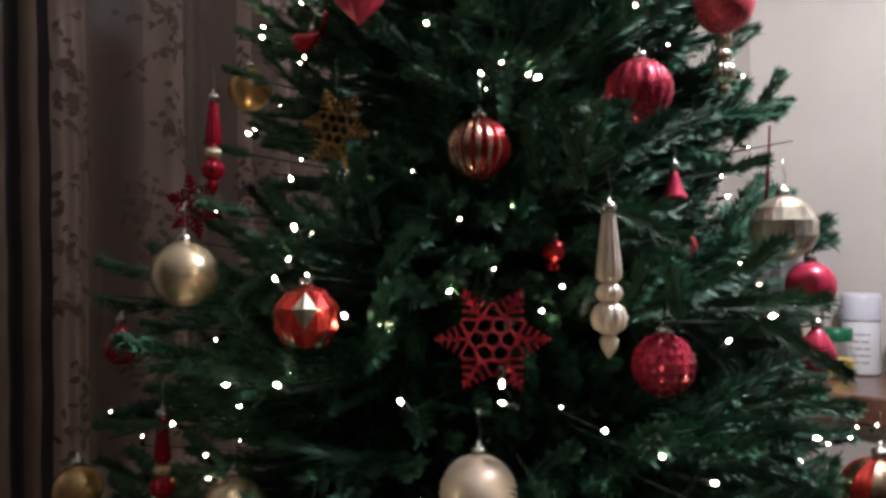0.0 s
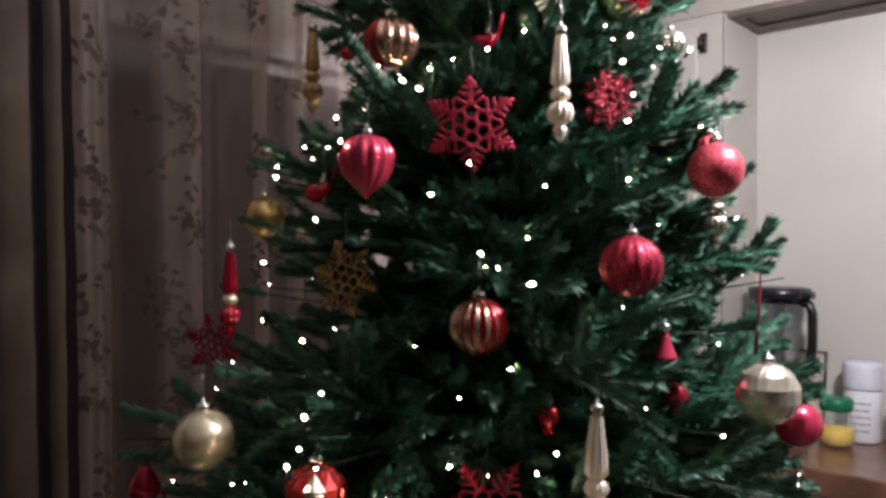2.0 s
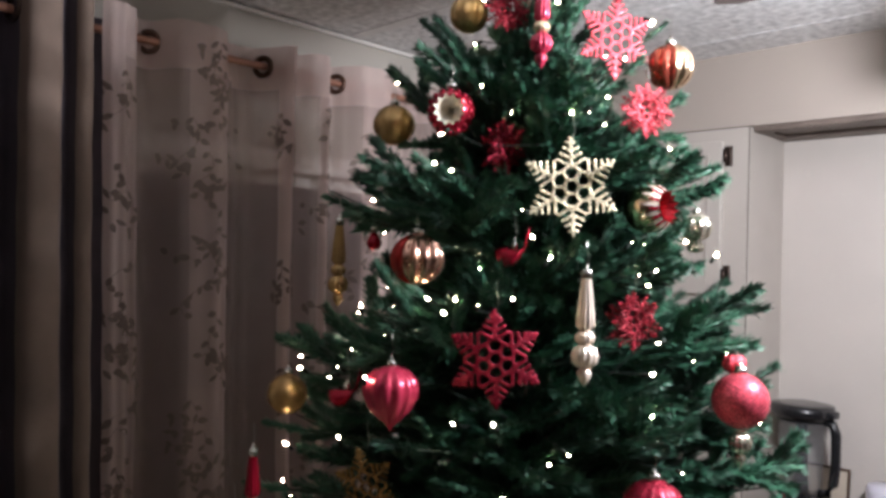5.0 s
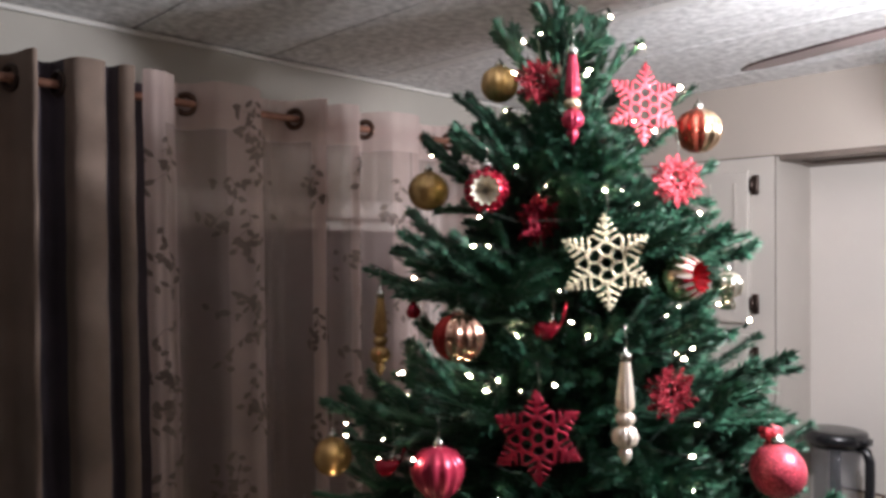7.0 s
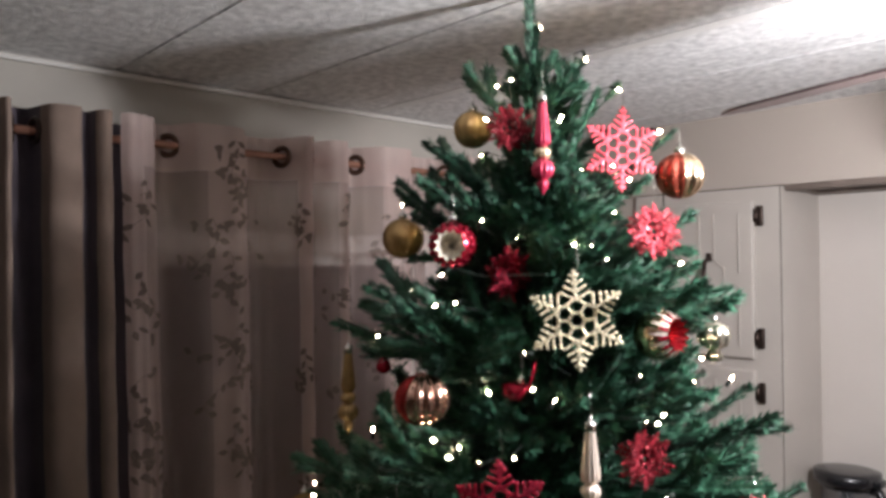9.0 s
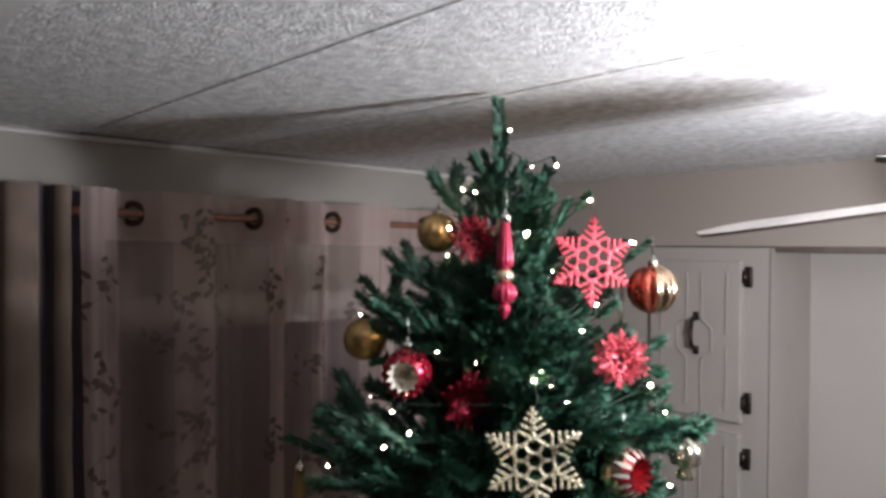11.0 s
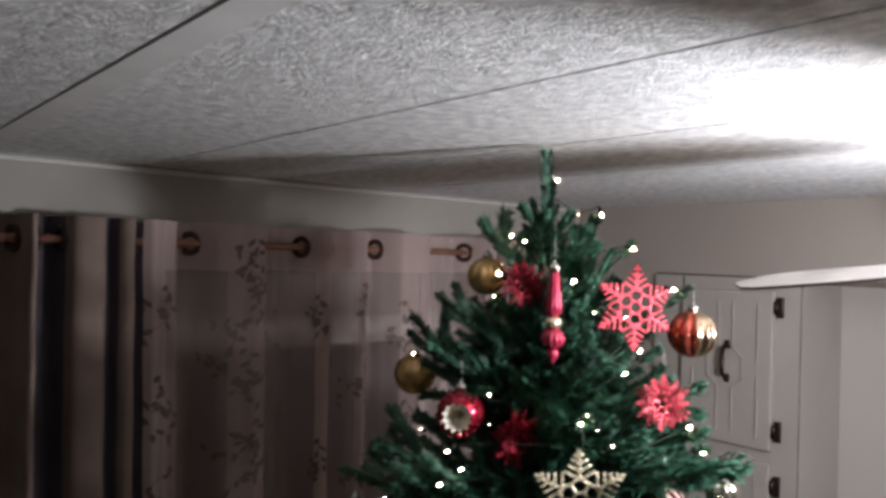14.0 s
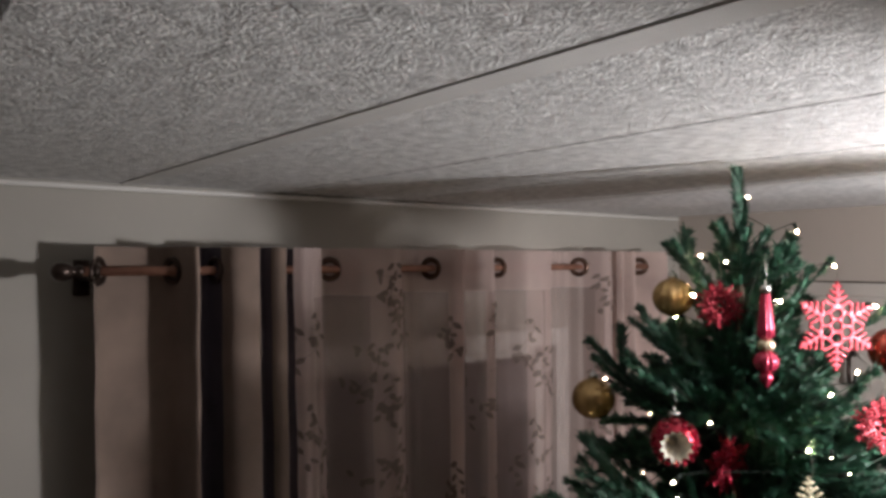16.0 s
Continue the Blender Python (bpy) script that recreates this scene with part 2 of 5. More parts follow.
def lathe(bm, profile, steps=24, m=Matrix.Identity(4), lobes=0, depth=0.0, mat=None, close=True, stagger=False):
    """A profile of (radius, height) turned about z; lobes flute it; mat(angle step) picks the material slot."""
    rings = []
    for k, (r, z) in enumerate(profile):
        ring = []
        for i in range(steps):
            a = 2 * math.pi * (i + (0.5 * k if stagger else 0)) / steps
            rr = r * (1 + depth * (abs(math.cos(lobes * a / 2)) - 0.6)) if lobes else r
            ring.append(bm.verts.new(m @ Vector((rr * math.cos(a), rr * math.sin(a), z))))
        rings.append(ring)
    for k, (a, b) in enumerate(zip(rings, rings[1:])):
        for i in range(steps):
            j = (i + 1) % steps
            f = bm.faces.new((a[i], a[j], b[j], b[i]))
            if mat:
                f.material_index = mat(i, k)
    if close:
        for ring, flip in ((rings[0], True), (rings[-1], False)):
            f = bm.faces.new(ring[::-1] if flip else ring)
            if mat:
                f.material_index = 0
    return bm


def tube(bm, pts, r, sides=6, taper=1.0):
    """A round bar along points."""
    pts = [Vector(p) for p in pts]
    rings = []
    for k, p in enumerate(pts):
        d = (pts[min(k + 1, len(pts) - 1)] - pts[max(k - 1, 0)]).normalized()
        s = d.cross(Vector((0, 0, 1)) if abs(d.z) < 0.9 else Vector((1, 0, 0))).normalized()
        u = s.cross(d)
        rr = r * (1 + (taper - 1) * k / (len(pts) - 1))
        rings.append([bm.verts.new(p + rr * (math.cos(2 * math.pi * i / sides) * s + math.sin(2 * math.pi * i / sides) * u)) for i in range(sides)])
    for a, b in zip(rings, rings[1:]):
        for i in range(sides):
            j = (i + 1) % sides
            bm.faces.new((a[i], a[j], b[j], b[i]))
    bm.faces.new(rings[0][::-1])
    bm.faces.new(rings[-1])
    return bm


# ---- the room ----
XW, YW, ZC = -1.58, 2.04, 2.312     # window wall, pantry wall, ceiling
XR, YB = 5.6, -5.0                  # unseen walls behind the camera, set far off to weaken the bounce


def structure(name, *a, **k):
    ob = boxed(name, *a, **k)
    return tagged(ob, kind="structure")


structure("floor", XW - 0.1, XR + 0.1, YB - 0.1, 2.5, -0.08, 0.0, CARPET)
# window wall with a real opening
WY0, WY1, WZ0, WZ1 = 0.50, 1.42, 0.75, 1.92
bm = bmesh.new()
for y0, y1, z0, z1 in ((YB, WY0, 0, ZC), (WY1, 2.5, 0, ZC), (WY0, WY1, 0, WZ0), (WY0, WY1, WZ1, ZC)):
    box(bm, XW - 0.12, XW, y0, y1, z0, z1)
tagged(link("wall_west", bm, SIDE, smooth=False), kind="structure")
structure("unseen_wall_east", XR, XR + 0.1, YB, 2.5, 0, ZC, UNSEEN_WALL)
structure("unseen_wall_south", XW, XR, YB - 0.1, YB, 0, ZC, UNSEEN_WALL)
# pantry wall: plain part beside the window, soffit above, niche back
PX0, PX1, PZ = -1.255, -0.805, 2.098
NY = 2.275
structure("wall_north", XW, PX0, YW, 2.5, 0, ZC, WALL)
structure("soffit", PX0, XR, YW, 2.5, PZ + 0.004, ZC, WALL)
structure("niche_wall", PX1, XR, NY, 2.5, 0, PZ, NICHE)

# ceiling in strips with open joints and taped sheet edges
bm = bmesh.new()
SEAM, STEP = 0.228, 0.332
for k in range(-16, 6):
    y0, y1 = SEAM + k * STEP, min(SEAM + (k + 1) * STEP, 2.1)
    wide = k % 3 == 0                       # a sheet's edge: a fine joint with a smooth taped band along it
    start = y0 + (0.0014 if wide else 0.003)
    if wide:
        box(bm, XW, XR, start, y0 + 0.038, ZC - 0.0012, ZC + 0.02, mat=2)
        start = y0 + 0.038
    box(bm, XW, XR, start, y1 - (0.0014 if (k + 1) % 3 == 0 else 0.003), ZC, ZC + 0.02)
box(bm, XW - 0.1, XR + 0.1, YB - 0.1, 2.5, ZC + 0.02, ZC + 0.06, mat=1)
tagged(link("ceiling", bm, [CEILING, SHADOWGAP, BATTEN], smooth=False), "white stomped-plaster ceiling panels with dark joints", kind="structure")
# thin cove trim along the walls
bm = bmesh.new()
box(bm, XW + 0.001, XW + 0.014, YB, YW - 0.016, ZC - 0.016, ZC - 0.005, 0.004)
tagged(link("trim", bm, TRIM, smooth=False), kind="structure")

# window: casing, frame and pane
win = thing("window_1", pose(XW, (WY0 + WY1) / 2, WZ0), "white-framed window, dark with the night outside", "window", kind="structure")
HW, HH = (WY1 - WY0) / 2, WZ1 - WZ0
bm = bmesh.new()
for y0, y1, z0, z1 in ((-HW - 0.05, -HW, -0.05, HH + 0.05), (HW, HW + 0.05, -0.05, HH + 0.05), (-HW, HW, HH, HH + 0.05), (-HW, HW, -0.05, 0)):
    box(bm, 0.002, 0.016, y0, y1, z0, z1, 0.003)
for y0, y1, z0, z1 in ((-HW, -HW + 0.03, 0, HH), (HW - 0.03, HW, 0, HH), (-HW, HW, HH - 0.03, HH), (-HW, HW, 0, 0.03)):
    box(bm, -0.08, -0.04, y0, y1, z0, z1)
part("window_frame", bm, TRIM, win, "white painted window frame", smooth=False)
part("pane", box(bmesh.new(), -0.064, -0.058, -HW + 0.03, HW - 0.03, 0.03, HH - 0.03), NIGHTGLASS, win, smooth=False)


# ---- pantry cabinet ----
def groove(bm, pts, w=0.0035, d=0.004):
    """A routed bead along points (x, z) on a door front at y = 0."""
    for (x0, z0), (x1, z1) in zip(pts, pts[1:]):
        l = math.hypot(x1 - x0, z1 - z0)
        c = Matrix.Translation(((x0 + x1) / 2, -d / 2, (z0 + z1) / 2)) @ Matrix.Rotation(-math.atan2(z1 - z0, x1 - x0), 4, "Y") @ Matrix.Diagonal((l + w, d, w, 1))
        bmesh.ops.create_cube(bm, size=1, matrix=c)


def pantry_door(parent, z0, z1, hinges, handle_z):
    """A slab door with routed bead lines that bow out round the pull."""
    x0, x1 = -1.152, -0.874
    d = part("door", box(bmesh.new(), x0, x1, YW - 0.036, YW - 0.018, z0, z1, 0.005), CABINET, parent, smooth=False)
    zm = (z0 + z1) / 2
    for x, s in ((x0 + 0.041, 0), (x0 + 0.120, 1), (x0 + 0.165, -1), (x1 - 0.040, 0)):
        o = 0.03 * s
        runs = [[(x, z1 - 0.035), (x, zm + 0.055), (x - o, zm + 0.03), (x - o, zm - 0.03), (x, zm - 0.055), (x, z0 + 0.035)]] if s else [[(x, z1 - 0.035), (x, zm + 0.02)], [(x, zm - 0.02), (x, z0 + 0.035)]]
        for run in runs:
            bm = bmesh.new()
            groove(bm, run)
            part("bead", bm, CABINET, d, smooth=False).location = (0, YW - 0.0365, 0)
    for z in hinges:
        h = box(bmesh.new(), -0.868, -0.850, YW - 0.030, YW - 0.0185, z - 0.028, z + 0.028, 0.003)
        lathe(h, [(0.006, -0.018), (0.007, 0), (0.006, 0.018)], 10, pose(-0.866, YW - 0.034, z))
        part("hinge", h, BRONZE, d, "black bronze butterfly hinge")
    bm = bmesh.new()
    tube(bm, [(-1.003, YW - 0.037, handle_z + 0.045), (-1.003, YW - 0.062, handle_z + 0.034), (-1.003, YW - 0.066, handle_z), (-1.003, YW - 0.062, handle_z - 0.034), (-1.003, YW - 0.037, handle_z - 0.045)], 0.0065, 8)
    for s in (-1, 1):
        box(bm, -1.012, -0.994, YW - 0.040, YW - 0.0345, handle_z + s * 0.047 - 0.012, handle_z + s * 0.047 + 0.012, 0.003)
    part("handle", bm, BRONZE, d, "black bronze pull handle")


pantry = thing("pantry_cabinet", Matrix.Identity(4), "built-in beige painted pantry cabinet with closed routed doors", "cabinet")
part("stile", box(bmesh.new(), PX0, -1.163, YW - 0.018, YW - 0.0125, 0, PZ), CABINET, pantry, smooth=False)
part("face_frame", box(bmesh.new(), -1.155, PX1 - 0.004, YW - 0.018, YW - 0.0125, 0, PZ), CABINET, pantry, smooth=False)
part("side_panel", box(bmesh.new(), PX1 - 0.02, PX1, YW + 0.019, 2.5, 0, PZ), CABINET, pantry, smooth=False)
part("side_panel", box(bmesh.new(), PX0, PX0 + 0.02, YW - 0.012, 2.5, 0, PZ), CABINET, pantry, smooth=False)
part("corner_edge", box(bmesh.new(), PX1 - 0.0013, PX1, YW - 0.014, YW + 0.0185, 0, PZ), CABINET, pantry, smooth=False)
part("carcass", box(bmesh.new(), PX0 + 0.022, PX1 - 0.0015, YW - 0.012, YW + 0.018, 0, PZ - 0.002), SHADOWGAP, pantry, "dark inside of the pantry", smooth=False)
pantry_door(pantry, 1.628, 2.062, (2.02, 1.685), 1.86)
pantry_door(pantry, 0.95, 1.598, (1.537, 1.02), 1.10)
# dark line between cabinet top and soffit
structure("trim_1", PX0, PX1, YW - 0.012, YW + 0.01, PZ, PZ + 0.004, SHADOWGAP)

# niche moulding under the soffit
bm = bmesh.new()
box(bm, PX1 + 0.002, XR, YW + 0.002, YW + 0.05, PZ - 0.012, PZ + 0.004, 0.003)
box(bm, PX1 + 0.002, XR, NY - 0.07, NY - 0.001, PZ - 0.012, PZ + 0.004, 0.003)
box(bm, PX1 + 0.002, PX1 + 0.03, YW + 0.05, NY - 0.07, PZ - 0.010, PZ + 0.004, 0.002)
box(bm, PX1 + 0.03, XR, YW + 0.05, NY - 0.07, PZ - 0.002, PZ + 0.004)
tagged(link("trim_2", bm, MOULD, smooth=False), "dark wood moulding under the niche soffit", kind="structure")

# counter
ct = thing("kitchen_counter", pose(0, 0, 0), "brown wood-grain kitchen counter over a beige base", "counter")
part("worktop", box(bmesh.new(), PX1 + 0.003, XR - 0.01, 1.845, NY - 0.002, 0.865, 0.93, 0.006), COUNTER, ct, "dark brown wood-grain worktop", smooth=False)
part("base", box(bmesh.new(), PX1 + 0.003, XR - 0.01, 1.875, NY - 0.002, 0.0, 0.864), CABINET, ct, "beige painted base", smooth=False)
bm = bmesh.new()
box(bm, PX1 + 0.003, XR - 0.01, 1.86, 1.875, 0.845, 0.864, 0.003)
part("rail", bm, TRIM, ct, smooth=False)


# ---- things on the counter ----
def blender_jug(x, y, turn):
    t = thing("kitchen_blender", pose(x, y, 0.93, 0, 0, turn), "black kitchen blender with a clear jug and black lid", "blender")
    part("base", lathe(bmesh.new(), [(0.075, 0.001), (0.08, 0.01), (0.078, 0.05), (0.062, 0.13), (0.052, 0.155)], 28), BLACK, t)
    part("jug", lathe(bmesh.new(), [(0.050, 0.158), (0.056, 0.20), (0.062, 0.30), (0.066, 0.362), (0.063, 0.362), (0.058, 0.30), (0.052, 0.20), (0.045, 0.165)], 28), CLEAR, t, "clear plastic jug")
    bm = bmesh.new()
    lathe(bm, [(0.062, 0.358), (0.064, 0.372), (0.078, 0.370), (0.083, 0.384), (0.082, 0.402), (0.060, 0.406), (0.02, 0.407)], 28)
    box(bm, 0.02, 0.095, -0.02, 0.02, 0.374, 0.396, 0.006)
    part("lid", bm, BLACK, t)
    part("handle", tube(bmesh.new(), [(0.062, 0, 0.365), (0.084, 0, 0.36), (0.093, 0, 0.335), (0.093, 0, 0.25), (0.088, 0, 0.20), (0.072, 0, 0.17), (0.052, 0, 0.168)], 0.0135, 8), BLACK, t)
    part("blade_shaft", lathe(bmesh.new(), [(0.022, 0.157), (0.018, 0.2), (0.014, 0.30), (0.016, 0.357)], 12), BLACK, t)
    part("control_panel", box(bmesh.new(), -0.03, 0.03, -0.083, -0.071, 0.02, 0.055, 0.003), FANMETAL, t, smooth=False)


blender_jug(-0.70, 2.165, -8)

fr = thing("picture_frame", pose(-0.672, NY - 0.03, 0.931, -5, 0, 0), "small dark-framed picture leaning on the niche wall", "picture")
bm = bmesh.new()
for x0, x1, z0, z1 in ((-0.07, -0.064, 0, 0.222), (0.064, 0.07, 0, 0.222), (-0.064, 0.064, 0, 0.006), (-0.064, 0.064, 0.216, 0.222)):
    box(bm, x0, x1, -0.006, 0.006, z0, z1, 0.001)
part("frame", bm, FRAMEWOOD, fr, smooth=False)
part("mat", box(bmesh.new(), -0.064, 0.064, -0.002, 0.004, 0.006, 0.216), PAPER, fr, "beige picture", smooth=False)

jar = thing("spice_jar", pose(-0.533, 2.10, 0.93) @ Matrix.Scale(1.27, 4), "squat glass jar of yellow powder with green lid", "jar")
part("glass", lathe(bmesh.new(), [(0.030, 0.001), (0.036, 0.008), (0.037, 0.045), (0.030, 0.066), (0.027, 0.078), (0.025, 0.078), (0.028, 0.064), (0.034, 0.044), (0.033, 0.01), (0.028, 0.004)], 24), GLASS, jar)
part("powder", lathe(bmesh.new(), [(0.027, 0.0045), (0.0325, 0.0105), (0.0335, 0.036), (0.02, 0.040), (0.004, 0.041)], 24), YELLOW, jar, "yellow powder")
part("lid", lathe(bmesh.new(), [(0.029, 0.074), (0.031, 0.076), (0.031, 0.096), (0.028, 0.099), (0.01, 0.0995)], 24, lobes=24, depth=0.03), GREENLID, jar, "green screw lid")


def tub(x, y, r, h, mats, label, name="storage_tub"):
    t = thing(name, pose(x, y, 0.93), label, "tub")
    part("body", lathe(bmesh.new(), [(r * 0.94, 0.001), (r, 0.006), (r, h * 0.62), (r * 0.97, h * 0.64), (r * 0.97, h * 0.66)], 28), mats[0], t)
    part("lid", lathe(bmesh.new(), [(r * 1.02, h * 0.66), (r * 1.04, h * 0.68), (r * 1.04, h * 0.95), (r * 0.95, h), (r * 0.2, h * 1.002)], 28), mats[1], t)
    bm = bmesh.new()
    for k in range(5):
        for i in range(7):
            a0, a1 = -2.0 + 0.16 * i, -2.0 + 0.16 * (i + (1 if (i + k) % 3 else 0.6))
            z = h * (0.15 + 0.085 * k)
            vs = [bm.verts.new((1.006 * r * math.cos(a), 1.006 * r * math.sin(a), zz)) for a, zz in ((a0, z), (a1, z), (a1, z + 0.004), (a0, z + 0.004))]
            bm.faces.new(vs)
    part("label_print", bm, INK, t, "grey bars of small print")
    return t


tub(-0.498, 2.205, 0.046, 0.212, (TUB, TUBTOP), "white plastic tub with pale lid and grey print")
cn = thing("canister", pose(-0.345, 2.12, 0.93), "black canister with clear upper half", "canister")
part("base", lathe(bmesh.new(), [(0.055, 0.001), (0.058, 0.01), (0.056, 0.06), (0.05, 0.065)], 28), BLACK, cn)
part("jug", lathe(bmesh.new(), [(0.049, 0.066), (0.05, 0.17), (0.047, 0.17), (0.046, 0.07)], 28), CLEAR, cn)
part("lid", lathe(bmesh.new(), [(0.051, 0.171), (0.052, 0.19), (0.03, 0.195)], 28), BLACK, cn)


# ---- ceiling fan ----
fan = thing("ceiling_fan", pose(FAN.x, FAN.y, ZC), "brown five-blade ceiling fan with a lit glass bowl", "ceiling fan")
dz = FAN.z - ZC
part("canopy", lathe(bmesh.new(), [(0.075, -0.001), (0.075, -0.02), (0.05, -0.05), (0.02, -0.06)], 28), FANMETAL, fan)
part("motor", lathe(bmesh.new(), [(0.03, -0.055), (0.09, -0.07), (0.105, -0.09), (0.105, -0.135), (0.08, -0.165), (0.05, -0.18)], 32), FANMETAL, fan)
for k in range(5):
    az = radians((187.5, 258.5, 331.0, 43.0, 115.5)[k])
    m = Matrix.Translation((0, 0, dz)) @ Matrix.Rotation(az, 4, "Z") @ Matrix.Rotation(radians((7.0, 4.0, 6.0, 6.0, 6.5)[k]), 4, "Y") @ Matrix.Rotation(radians(-9.5), 4, "X")
    bm = bmesh.new()
    n = 16
    prof = []
    for i in range(n + 1):
        x = 0.16 + 0.345 * i / n
        w = 0.046 + 0.016 * min(1, i / (n * 0.6))
        e = max(0.0, (x - 0.445) / 0.0605)
        w *= math.sqrt(max(0.0, 1 - e * e)) if e > 0 else 1
        prof.append((x, max(w, 0.004)))
    rows = [[bm.verts.new(m @ Vector((x, s * w, z))) for s in (-1, 1) for z in ((-0.002, 0.002) if s < 0 else (0.002, -0.002))] for x, w in prof]
    for a, b in zip(rows, rows[1:]):
        for i in range(4):
            f = bm.faces.new((a[i], a[(i + 1) % 4], b[(i + 1) % 4], b[i]))
            f.material_index = 1 if i == 1 else 0
    bm.faces.new(rows[0]), bm.faces.new(rows[-1][::-1])
    bmesh.ops.recalc_face_normals(bm, faces=bm.faces)
    bl = part("blade", bm, [BLADE, BLADE_TOP], fan, "brown wood blade, paler on top", smooth=False)
    bm = bmesh.new()
    tube(bm, [m @ Vector((0.09, 0, -0.008)), m @ Vector((0.14, 0, -0.006)), m @ Vector((0.21, 0, -0.006))], 0.009, 6)
    part("blade_arm", bm, FANMETAL, bl)
part("light_stem", lathe(bmesh.new(), [(0.03, -0.175), (0.028, -0.192)], 14), FANMETAL, fan)
bowl = part("lamp_bowl", lathe(bmesh.new(), [(0.125, -0.192), (0.122, -0.235), (0.10, -0.285), (0.06, -0.318), (0.006, -0.33)], 30, close=False), FROST, fan, "frosted glass bowl, lit")
bowl.visible_shadow = False


# ---- curtains ----
ROD_X, ROD_Z = -1.475, 2.145
rod = thing("curtain_rod", pose(ROD_X, 0.1, ROD_Z), "copper-coloured curtain rod with dark ball finial", "curtain rod")
part("pole", tube(bmesh.new(), [(0, 0.042, 0), (0, 0.6, 0), (0, 1.2, 0), (0, 1.7, 0)], 0.0085, 14), COPPER, rod)
part("finial", lathe(bmesh.new(), [(0.006, 0), (0.011, 0.004), (0.011, 0.012), (0.007, 0.016), (0.013, 0.022), (0.017, 0.034), (0.015, 0.046), (0.007, 0.052), (0.002, 0.053)], 20, pose(0, 0.044, 0, 90)), BRONZE, rod, "dark bronze ball finial")
for y in (0.062, 0.83, 1.63):
    bm = bmesh.new()
    tube(bm, [(0, y, -0.010), (-0.04, y, -0.012), (-0.104, y, -0.012)], 0.006, 8)
    box(bm, -0.1045, -0.099, y - 0.014, y + 0.014, -0.045, 0.02, 0.002)
    lathe(bm, [(0.013, -0.006), (0.013, 0.006)], 14, pose(0, y, 0, 90))
    part("bracket", bm, BRONZE, rod, "dark bronze bracket")


def spline(pts, n, step=0.004):
    """Smooth resampling of (y, x) control points at even steps."""
    out = []
    for k in range(len(pts) - 1):
        p0, p1, p2, p3 = (Vector(pts[min(max(k + d, 0), len(pts) - 1)]) for d in (-1, 0, 1, 2))
        for i in range(n):
            t = i / n
            out.append(0.5 * ((2 * p1) + (p2 - p0) * t + (2 * p0 - 5 * p1 + 4 * p2 - p3) * t * t + (3 * p1 - p0 - 3 * p2 + p3) * t ** 3))
    out.append(Vector(pts[-1]))
    even, left = [out[0]], 0.0
    for a, b in zip(out, out[1:]):
        l = (b - a).length
        while left + l >= step:
            a = a.lerp(b, (step - left) / l)
            even.append(a)
            l, left = (b - a).length, 0.0
        left += l
    even.append(out[-1])
    return even


